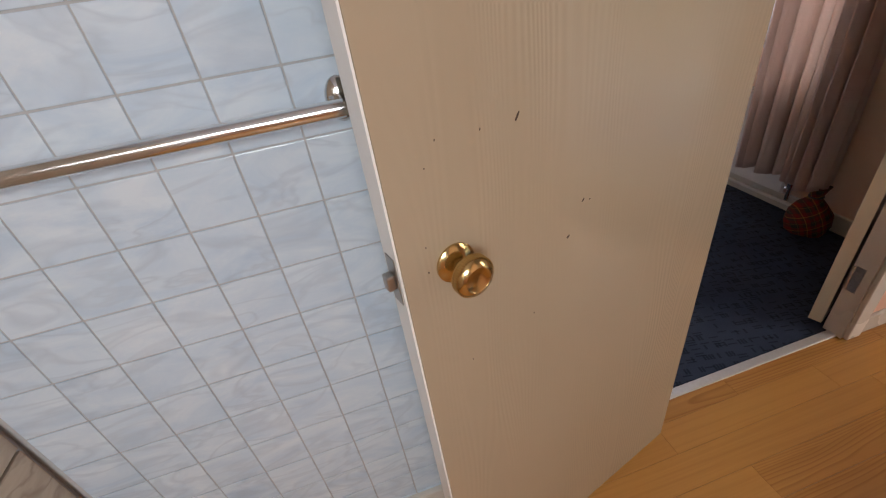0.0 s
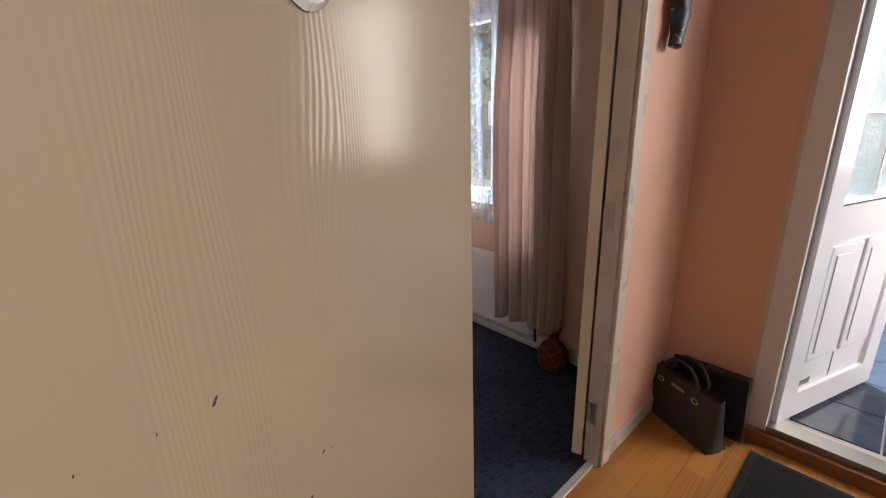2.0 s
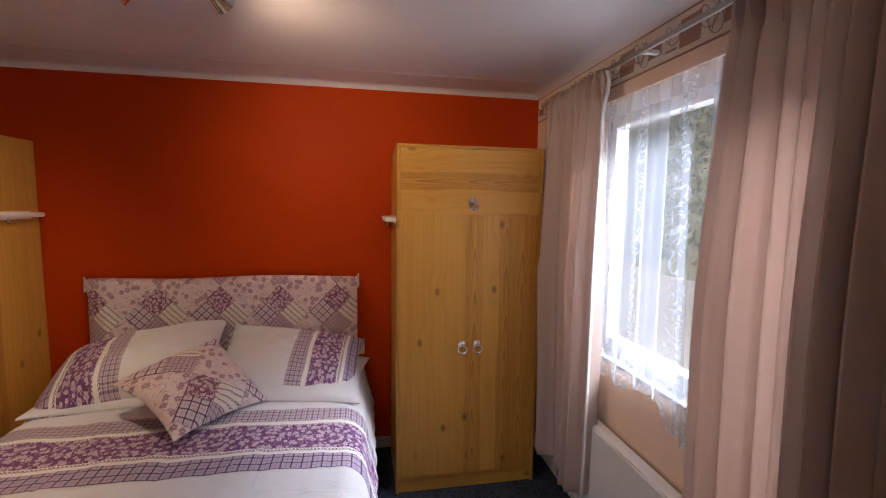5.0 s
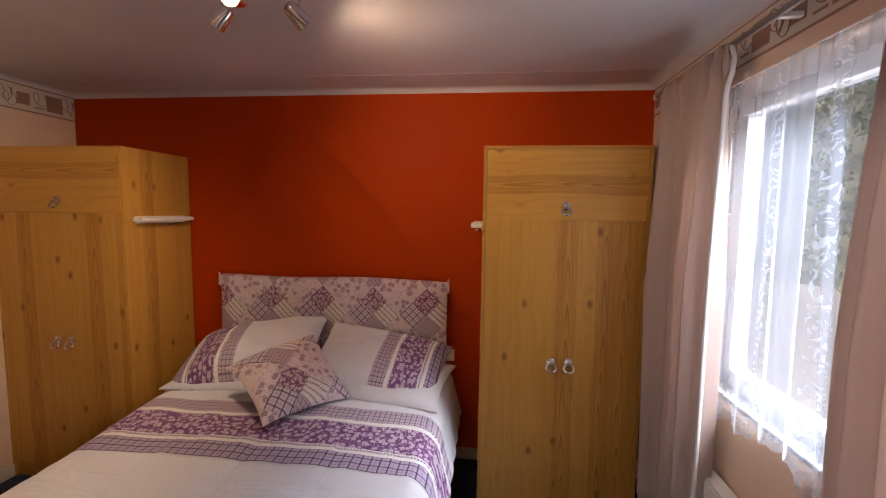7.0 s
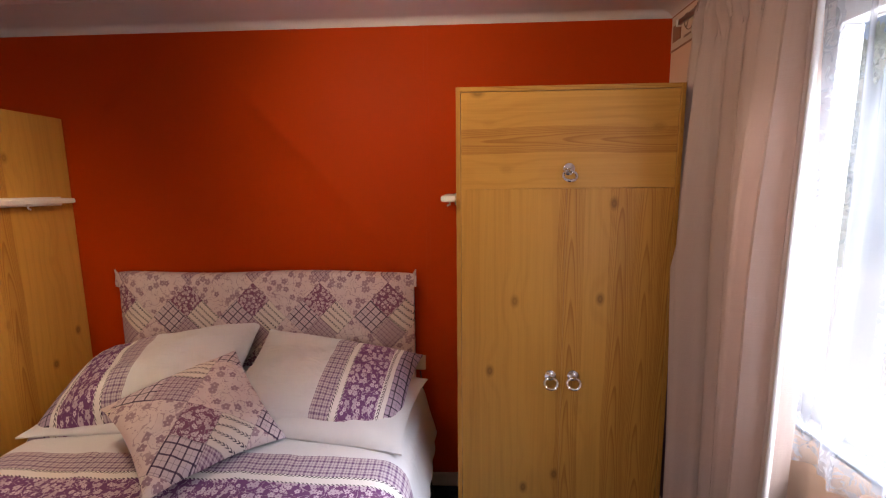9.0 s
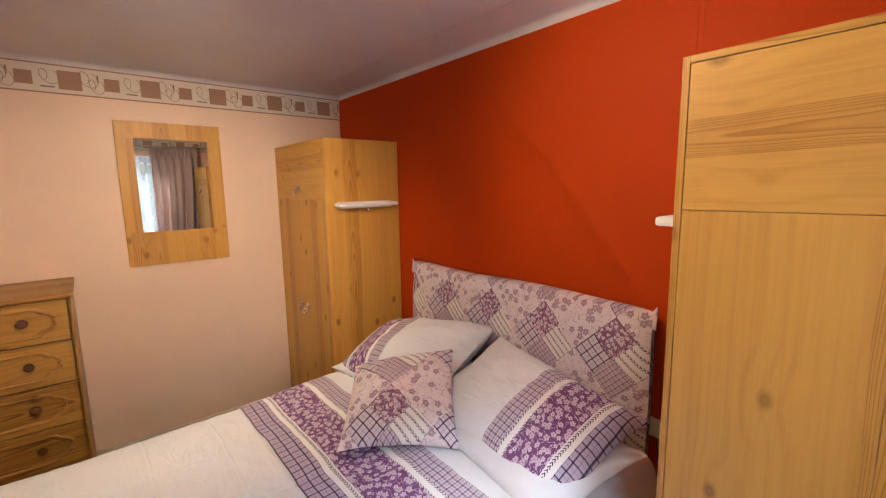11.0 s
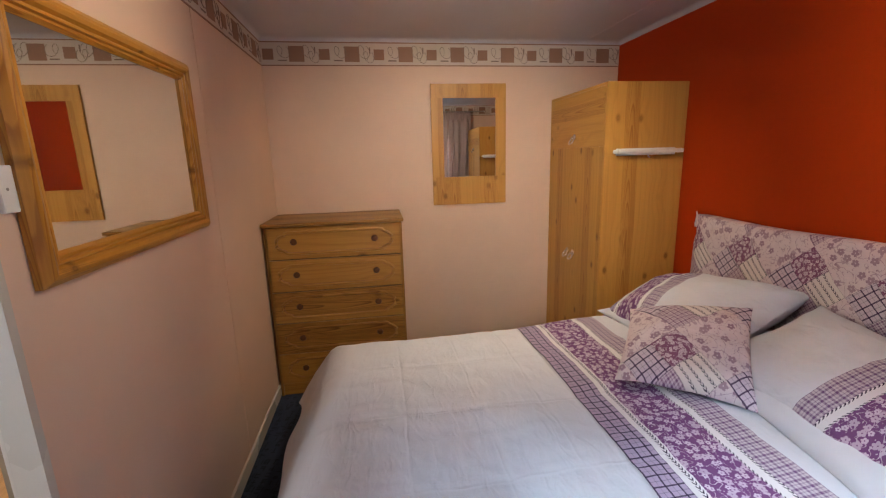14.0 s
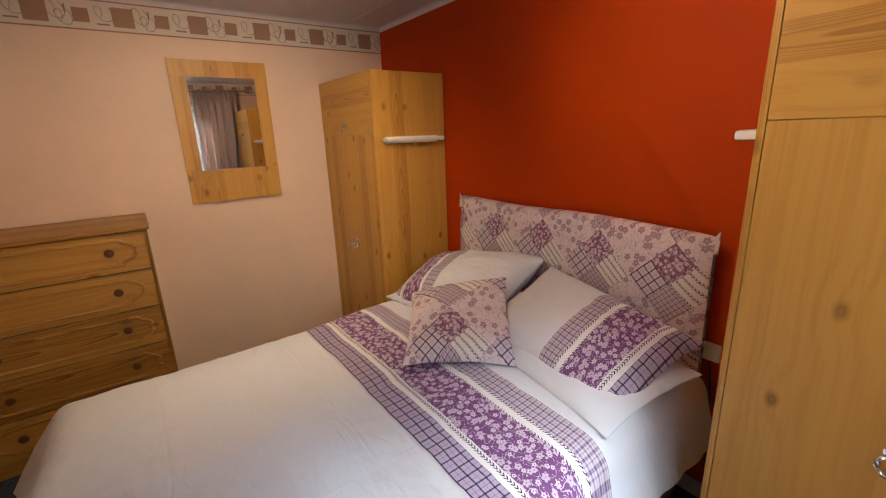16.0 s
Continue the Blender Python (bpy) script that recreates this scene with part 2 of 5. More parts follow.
blue_tile = tile_glaze("blue_marbled_glaze", (0.66, 0.75, 0.82), (0.46, 0.59, 0.72), (0.40, 0.48, 0.57))
tan_tile = tile_glaze("tan_marbled_glaze", (0.55, 0.47, 0.37), (0.44, 0.36, 0.27), (0.22, 0.16, 0.12))
slate_tile = tile_glaze("slate_glaze", (0.055, 0.07, 0.10), (0.035, 0.045, 0.07), (0.08, 0.09, 0.12))


def carpet_mat():
    g = Graph("blue_flecked_carpet")
    p = g.coords()
    fuzz = g.noise(p, 420, 2)
    big = g.noise(p, 5, 3)
    col = g.mix(g.ramp(big, [(0.3, 0), (0.7, 1)]), (0.022, 0.029, 0.051), (0.036, 0.046, 0.075))
    col = g.mix(g.m("MULTIPLY", fuzz, 0.5), col, (0.065, 0.085, 0.13))
    x, y, z = g.xyz(g.moved(p, turn=(0, 0, 12)))
    for sx, sy, seed in ((22.0, 95.0, 0.0), (95.0, 22.0, 4.0)):
        u, v = g.m("MULTIPLY", x, sx), g.m("ADD", g.m("MULTIPLY", y, sy), seed)
        cell = g.white(g.join(g.m("FLOOR", u), g.m("FLOOR", v), seed))
        fx, fy = g.m("FRACT", u), g.m("FRACT", v)
        dash = g.m("MULTIPLY", g.band(fx, 0.12, 0.88), g.band(fy, 0.25, 0.75))
        dash = g.m("MULTIPLY", dash, g.m("GREATER_THAN", cell, 0.72))
        col = g.mix(g.m("MULTIPLY", dash, 0.55), col, (0.006, 0.007, 0.012))
    g.bump(fuzz, 0.6, 0.004)
    return g.done(col, 0.95, 0, 0.1)


carpet = carpet_mat()
mat_rib = plain("charcoal_mat_fibre", (0.016, 0.017, 0.018), 0.95, grain=500, vary=0.5)


# ---- printed cotton ----
PURPLE, LILAC, CREAM, INK = (0.175, 0.066, 0.185), (0.44, 0.36, 0.50), (0.76, 0.75, 0.75), (0.035, 0.020, 0.055)


def floral(g, u, v, scale, ground, petal, seed=0.0, cover=0.8, keep=1.0):
    """Small five-petal blossoms and leaf sprigs on a ground."""
    p = g.join(g.m("MULTIPLY", u, scale), g.m("MULTIPLY", v, scale), seed)
    vor = g.node("ShaderNodeTexVoronoi", feature="F1", voronoi_dimensions="2D")
    g.put(vor.inputs["Vector"], p)
    vor.inputs["Scale"].default_value, vor.inputs["Randomness"].default_value = 1.0, 0.8
    away = g.node("ShaderNodeVectorMath", operation="SUBTRACT")
    g.put(away.inputs[0], p), g.put(away.inputs[1], vor.outputs["Position"])
    ax, ay, _ = g.xyz(away.outputs[0])
    ang = g.m("ARCTAN2", ay, ax)
    size = g.m("ADD", 0.21, g.m("MULTIPLY", g.white(vor.outputs["Position"]), 0.2))
    edge = g.m("MULTIPLY", size, g.m("ADD", 0.75, g.m("MULTIPLY", g.m("ABSOLUTE", g.m("SINE", g.m("MULTIPLY", ang, 2.5))), 0.45)))
    bloom = g.less(vor.outputs["Distance"], edge)
    heart = g.less(vor.outputs["Distance"], 0.07)
    bloom = g.m("MULTIPLY", bloom, g.m("GREATER_THAN", g.white(vor.outputs["Position"]), 1 - keep))
    stem = g.m("LESS_THAN", g.m("ABSOLUTE", g.m("SUBTRACT", g.noise(p, 0.9, 1, 0.4, 0.8), 0.5)), 0.016)
    leaf = g.m("LESS_THAN", g.cells(g.moved(p, scale=(1, 1.5, 1), turn=(0, 0, 35)), 2.3), 0.24)
    leaf = g.m("MULTIPLY", leaf, g.m("GREATER_THAN", g.noise(p, 1.3, 1), 0.47))
    col = g.mix(g.m("MULTIPLY", g.m("MAXIMUM", stem, leaf), cover), ground, petal)
    tone = g.mix(g.m("MULTIPLY", g.white(vor.outputs["Position"]), 0.35), petal, ground)
    col = g.mix(bloom, col, tone)
    return g.mix(g.m("MULTIPLY", heart, bloom), col, ground)


def plaid(g, u, v, pitch, ground, line, width=0.2, soft=0.55):
    a = g.band(g.m("FRACT", g.m("DIVIDE", u, pitch)), 0.0, width)
    b = g.band(g.m("FRACT", g.m("DIVIDE", v, pitch)), 0.0, width)
    fine = g.m("MULTIPLY", g.m("ADD", g.band(g.m("FRACT", g.m("ADD", g.m("DIVIDE", u, pitch), 0.45)), 0.0, width * 0.45), g.band(g.m("FRACT", g.m("ADD", g.m("DIVIDE", v, pitch), 0.45)), 0.0, width * 0.45)), 0.35)
    return g.mix(g.m("MINIMUM", g.m("ADD", g.m("MULTIPLY", g.m("ADD", a, b), soft), fine), 1.0), ground, line)


def vines(g, u, v, pitch, ground, line):
    f = g.m("FRACT", g.m("DIVIDE", v, pitch))
    leaf = g.band(g.m("FRACT", g.m("ADD", g.m("MULTIPLY", u, 75.0), g.m("MULTIPLY", g.m("ABSOLUTE", g.m("SUBTRACT", f, 0.5)), 4.0))), 0.0, 0.45)
    return g.mix(g.m("MULTIPLY", leaf, g.band(f, 0.32, 0.68)), ground, line)


def cotton_relief(g, p, strength=0.35, creases=(), crumple=0.7):
    weave = g.noise(p, 900, 1)
    folds = g.m("ADD", g.noise(p, 7, 4, 0.55, 0.4), g.m("MULTIPLY", g.noise(g.moved(p, scale=(1, 2.2, 1), turn=(0, 0, 25)), 9, 2, 0.5, 1.5), crumple))
    height = g.m("ADD", g.m("MULTIPLY", weave, 0.08), folds)
    x, y, z = g.xyz(p)
    wob = g.m("MULTIPLY", g.m("SUBTRACT", g.noise(p, 5, 2), 0.5), 0.03)
    worn = g.ramp(g.noise(p, 4, 2), [(0.38, 0), (0.6, 1)])
    for axis, at in creases:
        d = g.m("ABSOLUTE", g.m("ADD", g.m("SUBTRACT", x if axis == "x" else y, at), wob))
        height = g.m("ADD", height, g.m("MULTIPLY", g.m("MULTIPLY", g.ramp(d, [(0.0, 1), (0.007, 0)]), worn), 0.34))
    g.bump(height, strength, 0.012)


def patchwork(name, pitch=0.225):
    g = Graph(name)
    p = g.coords()
    x, y, _ = g.xyz(g.moved(p, turn=(0, 0, 45), shift=(0.03, 0.02, 0)))
    cu, cv = g.m("FLOOR", g.m("DIVIDE", x, pitch)), g.m("FLOOR", g.m("DIVIDE", y, pitch))
    half = g.m("MULTIPLY", pitch, 0.5)
    su, sv = g.m("FLOOR", g.m("DIVIDE", x, half)), g.m("FLOOR", g.m("DIVIDE", y, half))
    big = g.less(g.m("MODULO", g.m("ADD", g.m("ADD", cu, cv), 100.0), 2.0), 0.5)
    odd_u, odd_v = (g.less(g.m("MODULO", g.m("ADD", q, 100.0), 2.0), 0.5) for q in (su, sv))
    ground = g.mix(g.noise(p, 30, 3), (0.74, 0.64, 0.65), (0.64, 0.53, 0.56))
    base = floral(g, x, y, 31, ground, (0.24, 0.12, 0.20), cover=0.5, keep=0.42)
    deep = floral(g, x, y, 50, (0.22, 0.09, 0.165), (0.70, 0.60, 0.65), 2.0)
    pl1 = plaid(g, x, y, 0.018, (0.60, 0.50, 0.55), (0.20, 0.10, 0.19), 0.32, 0.5)
    pl2 = plaid(g, x, y, 0.034, (0.60, 0.51, 0.58), (0.06, 0.03, 0.08), 0.14, 0.9)
    vi = vines(g, x, y, 0.026, (0.72, 0.66, 0.63), INK)
    small = g.mix(odd_u, g.mix(odd_v, vi, pl1), g.mix(odd_v, deep, pl2))
    col = g.mix(big, small, base)
    seam_u = g.m("ABSOLUTE", g.m("SUBTRACT", g.m("FRACT", g.m("DIVIDE", x, half)), 0.5))
    seam_v = g.m("ABSOLUTE", g.m("SUBTRACT", g.m("FRACT", g.m("DIVIDE", y, half)), 0.5))
    seam = g.m("MULTIPLY", g.m("GREATER_THAN", g.m("MAXIMUM", seam_u, seam_v), 0.485), g.m("SUBTRACT", 1.0, big))
    col = g.mix(g.m("MULTIPLY", seam, 0.4), col, INK)
    cotton_relief(g, p)
    return g.done(col, 0.85, 0, 0.2)


def banded(name, start, axis, sign=1.0, k=1.0, creases=()):
    """White cotton with one printed band across a local axis: check, vine, blossom, vine, plaid."""
    g = Graph(name)
    p = g.coords()
    x, y, z = g.xyz(p)
    along, across = (x, y) if axis == "y" else (y, x)
    wav = g.m("MULTIPLY", g.m("SUBTRACT", g.noise(p, 4, 2), 0.5), 0.02)
    d = g.m("ADD", g.m("MULTIPLY", g.m("SUBTRACT", across, start), sign / k), wav)
    cloudy = g.noise(p, 3, 3)
    col = g.mix(cloudy, (0.66, 0.675, 0.73), (0.72, 0.735, 0.785))
    check = plaid(g, along, d, 0.036, LILAC, INK, 0.14, 0.85)
    vine = vines(g, along, d, 0.034, CREAM, INK)
    bloom = floral(g, along, d, 36, PURPLE, (0.66, 0.56, 0.66), 1.0, 0.75)
    soft = plaid(g, along, d, 0.024, (0.56, 0.50, 0.56), (0.17, 0.09, 0.2), 0.3)
    for lo, hi, c in ((0.0, 0.095, check), (0.095, 0.13, vine), (0.13, 0.29, bloom), (0.29, 0.325, vine), (0.325, 0.41, soft)):
        col = g.mix(g.band(d, lo, hi), col, c)
    cotton_relief(g, p, 0.5 if creases else 0.75, creases)
    return g.done(col, 0.85, 0, 0.2)


patch_cotton = patchwork("patchwork_cotton")
duvet_cotton = banded("duvet_printed_cotton", 1.085, "y", creases=(("x", 0.03), ("x", -0.33), ("x", 0.37), ("y", 0.72), ("y", 0.46), ("y", 0.95)))
pillow_cotton_a = banded("pillow_printed_cotton", 0.36, "x", -1.0, 0.85)
pillow_cotton_b = banded("pillow_printed_cotton_turned", -0.36, "x", 1.0, 0.85)


def curtain_cloth():
    g = Graph("mauve_satin_curtain")
    p = g.coords()
    slub = g.noise(g.moved(p, scale=(1, 3, 120)), 3.0, 3)
    warpy = g.noise(g.moved(p, scale=(1, 300, 2)), 1.0, 2)
    col = g.mix(g.m("MULTIPLY", g.m("ADD", slub, warpy), 0.5), (0.50, 0.377, 0.330), (0.61, 0.474, 0.418))
    crush = g.noise(g.moved(p, scale=(1, 16, 1.6)), 1.0, 4, 0.6, 0.6)
    g.bump(g.m("ADD", g.m("MULTIPLY", g.m("ADD", slub, warpy), 0.12), crush), 0.55, 0.012)
    m = g.done(col, 0.36, 0, 0.45)
    g.put(g.bsdf.inputs["Sheen Weight"], 0.25)
    tr = g.node("ShaderNodeBsdfTranslucent")
    g.put(tr.inputs[0], (0.72, 0.575, 0.51))
    mx = g.node("ShaderNodeMixShader")
    mx.inputs[0].default_value = 0.38
    g.t.links.new(g.bsdf.outputs[0], mx.inputs[1]), g.t.links.new(tr.outputs[0], mx.inputs[2])
    g.t.links.new(mx.outputs[0], g.out.inputs[0])
    return m


def net_cloth():
    """Voile with lace sprigs: part open holes, part white thread."""
    g = Graph("white_net_lace")
    p = g.coords()
    x, y, z = g.xyz(p)
    lace = g.m("GREATER_THAN", g.noise(g.moved(p, scale=(1, 1, 1)), 26, 2, 0.6, 2.2), 0.56)
    stripe = g.band(g.m("FRACT", g.m("DIVIDE", g.m("ADD", y, 3.0), 0.23)), 0.62, 0.95)
    hem = g.less(z, 0.16)
    dense = g.m("MULTIPLY", lace, g.m("MAXIMUM", stripe, hem))
    fold = g.noise(g.moved(p, scale=(1, 1, 0.05)), 13, 1)
    f = g.m("ADD", 0.27, g.m("MULTIPLY", dense, 0.30))
    f = g.m("ADD", f, g.m("MULTIPLY", g.ramp(fold, [(0.50, 0), (0.56, 1)]), 0.26))
    f = g.m("ADD", f, g.m("MULTIPLY", g.band(z, 1.20, 1.3), 0.25))
    f = g.m("ADD", f, g.m("MULTIPLY", g.less(z, 0.012), 0.3))
    g.done((0.74, 0.77, 0.80), 0.9)
    tr = g.node("ShaderNodeBsdfTranslucent")
    g.put(tr.inputs[0], (0.36, 0.41, 0.50))
    cloth, holes, mx = g.node("ShaderNodeMixShader"), g.node("ShaderNodeBsdfTransparent"), g.node("ShaderNodeMixShader")
    cloth.inputs[0].default_value = 0.3
    g.t.links.new(g.bsdf.outputs[0], cloth.inputs[1]), g.t.links.new(tr.outputs[0], cloth.inputs[2])
    g.put(mx.inputs[0], f)
    g.t.links.new(holes.outputs[0], mx.inputs[1]), g.t.links.new(cloth.outputs[0], mx.inputs[2])
    g.t.links.new(mx.outputs[0], g.out.inputs[0])
    return g.mat


curtain_mat, net_mat = curtain_cloth(), net_cloth()


def tartan_mat():
    g = Graph("red_tartan_wool")
    x, y, z = g.xyz(g.moved(g.coords(), turn=(20, 15, 30)))
    col = plaid(g, x, z, 0.07, (0.20, 0.022, 0.018), (0.03, 0.04, 0.03), 0.35, 0.45)
    col = plaid(g, g.m("ADD", x, 0.02), g.m("ADD", z, 0.02), 0.07, col, (0.40, 0.24, 0.07), 0.05, 0.5)
    g.bump(g.noise(g.coords(), 200, 2), 0.4, 0.002)
    return g.done(col, 0.9, 0, 0.15)


def glow(name, c, strength):
    g = Graph(name)
    g.done((0.9, 0.85, 0.8), 0.3)
    g.put(g.bsdf.inputs["Emission Color"], c)
    g.put(g.bsdf.inputs["Emission Strength"], strength)
    return g.mat


tartan = tartan_mat()
border_paper = painted("border_paper", (0.66, 0.57, 0.48), 0.6, wear=0.05)
border_brown = painted("border_brown_print", (0.36, 0.20, 0.13), 0.6, wear=0.25)
border_scroll = plain("border_taupe_print", (0.27, 0.20, 0.16), 0.6)
border_ink = plain("border_dark_print", (0.10, 0.075, 0.07), 0.6)
bulb_glow = glow("lamp_bulb_glow", (1.0, 0.72, 0.42), 22.0)


# ---- mesh helpers ----
def box(bm, x0, x1, y0, y1, z0, z1, bev=0.0):
    made = bmesh.ops.create_cube(bm, size=1.0)["verts"]
    for v in made:
        v.co = ((x0 + x1) / 2 + v.co.x * (x1 - x0), (y0 + y1) / 2 + v.co.y * (y1 - y0), (z0 + z1) / 2 + v.co.z * (z1 - z0))
    if bev:
        edges = list({e for v in made for e in v.link_edges})
        bmesh.ops.bevel(bm, geom=edges, offset=bev, segments=2, profile=0.6, affect="EDGES")
    return bm


def boxes(*list_of):
    bm = bmesh.new()
    for b in list_of:
        box(bm, *b)
    return bm


def turned(profile, seg=24, m=None):
    """A solid turned round the local z axis from (radius, height) pairs."""
    bm = bmesh.new()
    rings = []
    for r, z in profile:
        rings.append([bm.verts.new((max(r, 1e-4) * math.cos(2 * math.pi * i / seg), max(r, 1e-4) * math.sin(2 * math.pi * i / seg), z)) for i in range(seg)])
    for a, b in zip(rings, rings[1:]):
        for i in range(seg):
            bm.faces.new((a[i], a[(i + 1) % seg], b[(i + 1) % seg], b[i]))
    bm.faces.new(list(reversed(rings[0])))
    bm.faces.new(rings[-1])
    if m:
        bmesh.ops.transform(bm, matrix=m, verts=bm.verts)
    return bm


def tube(points, radius, seg=10, closed=False):
    """A bent round bar through points."""
    bm = bmesh.new()
    pts = [Vector(p) for p in points]
    n = len(pts)
    rings = []
    for i, p in enumerate(pts):
        a = pts[(i - 1) % n] if closed or i else pts[0]
        b = pts[(i + 1) % n] if closed or i < n - 1 else pts[-1]
        q = (b - a).to_track_quat("Z", "Y")
        rings.append([bm.verts.new(p + q @ Vector((radius * math.cos(2 * math.pi * k / seg), radius * math.sin(2 * math.pi * k / seg), 0))) for k in range(seg)])
    pairs = list(zip(rings, rings[1:])) + ([(rings[-1], rings[0])] if closed else [])
    for a, b in pairs:
        for k in range(seg):
            bm.faces.new((a[k], a[(k + 1) % seg], b[(k + 1) % seg], b[k]))
    if not closed:
        bm.faces.new(list(reversed(rings[0])))
        bm.faces.new(rings[-1])
    return bm


def sheet(f, nu, nv):
    """A grid surface from f(u, v), with u and v from 0 to 1."""
    bm = bmesh.new()
    g = [[bm.verts.new(f(i / nu, j / nv)) for j in range(nv + 1)] for i in range(nu + 1)]
    for i in range(nu):
        for j in range(nv):
            bm.faces.new((g[i][j], g[i + 1][j], g[i + 1][j + 1], g[i][j + 1]))
    return bm


def meshed(name, bm, material, smooth=False):
    bmesh.ops.recalc_face_normals(bm, faces=bm.faces)
    me = bpy.data.meshes.new(name)
    bm.to_mesh(me)
    bm.free()
    me.materials.append(material)
    if smooth:
        me.shade_smooth()
        me.set_sharp_from_angle(angle=radians(40))
    return me


def part(name, bm, material, parent, label="", smooth=False):
    ob = new(name, meshed(name, bm, material, smooth))
    ob.parent = parent
    return tagged(ob, label)


def thing(name, m, label, category, group="", kind=""):
    ob = new(name)
    ob.empty_display_size = 0.1
    ob.matrix_world = m
    return tagged(ob, label, category, group, kind)


def setting(name, bm, material, label, category="", smooth=False):
    return tagged(new(name, meshed(name, bm, material, smooth)), label, category or name.split("_")[0], kind="structure")


def solid(ob, t, offset=-1.0):
    mod = ob.modifiers.new("thickness", "SOLIDIFY")
    mod.thickness, mod.offset = t, offset
    return ob


# ---- rooms ----
W, E, S, N, TOP = -1.46, 2.14, 0.815, 3.32, 2.27
HALL_N, HALL_E, SOUTH = 0.765, 2.17, -1.5
setting("wall_north", boxes((W - 0.1, E + 0.16, N, N + 0.1, -0.05, TOP)), red, "deep red painted bedroom wall behind the bed", "wall")
setting("wall_west", boxes((W - 0.1, W, HALL_N, N, -0.05, TOP)), peach, "peach painted bedroom wall with a printed border", "wall")
WY0, WY1, WZ0, WZ1 = 1.42, 2.60, 0.86, 2.02
setting("wall_east", boxes((E, E + 0.16, HALL_N, WY0, -0.05, TOP), (E, E + 0.16, WY1, N, -0.05, TOP), (E, E + 0.16, WY0, WY1, -0.05, WZ0), (E, E + 0.16, WY0, WY1, WZ1, TOP)), peach, "peach painted outer wall with the bedroom window", "wall")
DX0, DX1, DZ = 0.759, 1.545, 1.99
wall_south = setting("wall_south", boxes((W, DX0, HALL_N, S, -0.05, TOP), (DX1, E, HALL_N, S, -0.05, TOP), (DX0, DX1, HALL_N, S, DZ, TOP)), peach, "thin peach partition wall with the bedroom doorway", "wall")
wall_south.data.materials.append(hall_peach)
for face in wall_south.data.polygons:
    if face.normal.y < -0.5:
        face.material_index = 1
FY0, FY1 = -0.50, 0.405
setting("wall_hall_east", boxes((HALL_E, HALL_E + 0.13, FY1, HALL_N, -0.05, TOP), (HALL_E, HALL_E + 0.13, SOUTH, FY0, -0.05, TOP), (HALL_E, HALL_E + 0.13, FY0, FY1, -0.05, 0.06), (HALL_E, HALL_E + 0.13, FY0, FY1, 2.08, TOP)), hall_peach, "peach painted hall wall round the entrance door", "wall")
BY0, BY1 = -0.05, 0.745
setting("wall_bathroom_partition", boxes((0.665, 0.712, BY1, HALL_N, 0, TOP), (0.665, 0.712, SOUTH, BY0, 0, TOP), (0.665, 0.712, BY0, BY1, DZ, TOP)), hall_peach, "peach partition wall with the bathroom doorway", "wall")
setting("wall_bathroom_west", boxes((-0.80, -0.687, SOUTH, HALL_N, 0, TOP)), pale_grout, "bathroom side wall tiled in tan", "wall")
setting("wall_bathroom_north", boxes((-0.687, 0.665, HALL_N - 0.006, HALL_N - 0.001, 0, TOP)), grout, "grouted bathroom wall behind pale blue tiles", "wall")
setting("wall_hall_south", boxes((-0.80, -0.5, SOUTH - 0.1, SOUTH, -0.05, TOP), (0.3, HALL_E + 0.13, SOUTH - 0.1, SOUTH, -0.05, TOP), (-0.5, 0.3, SOUTH - 0.1, SOUTH, -0.05, 1.1), (-0.5, 0.3, SOUTH - 0.1, SOUTH, 2.0, TOP)), hall_peach, "plain peach wall that closes the hall and bathroom", "wall")
setting("ceiling", boxes((W - 0.1, HALL_E + 0.14, SOUTH - 0.1, N + 0.1, TOP, TOP + 0.08)), ceiling_white, "off-white painted flat ceiling", "ceiling")
setting("carpet", boxes((W, E, 0.79, N, -0.05, 0.0)), carpet, "dark blue carpet with short black flecks", "carpet")
setting("floor_base", boxes((-0.80, HALL_E + 0.13, SOUTH, 0.79, -0.06, -0.012)), sill_wood, "floor base under the laminate boards", "floor")


def coving(name, pts, out, rise=0.03, run=0.03):
    """A hollow quarter moulding between wall and ceiling along one straight wall."""
    (x0, y0), (x1, y1) = pts
    ox, oy = out
    bm = bmesh.new()
    prof = [(0, TOP - rise)] + [(run * (1 - math.cos(a)), TOP - rise + rise * math.sin(a)) for a in [i * math.pi / 12 for i in range(1, 7)]] + [(0, TOP)]
    ends = []
    for x, y in ((x0, y0), (x1, y1)):
        ends.append([bm.verts.new((x + ox * d, y + oy * d, z - 0.0005)) for d, z in prof])
    n = len(prof)
    for i in range(n):
        bm.faces.new((ends[0][i], ends[0][(i + 1) % n], ends[1][(i + 1) % n], ends[1][i]))
    bm.faces.new(ends[0]), bm.faces.new(list(reversed(ends[1])))
    return setting(name, bm, ceiling_white, "white painted ceiling coving", "coving", True)


coving("trim_coving_north", ((W, N), (E, N)), (0, -1))
coving("trim_coving_west", ((W, S), (W, N)), (1, 0))
coving("trim_coving_south", ((W, S), (E, S)), (0, 1))
coving("trim_coving_east", ((E, S), (E, N)), (-1, 0), 0.04, 0.07)

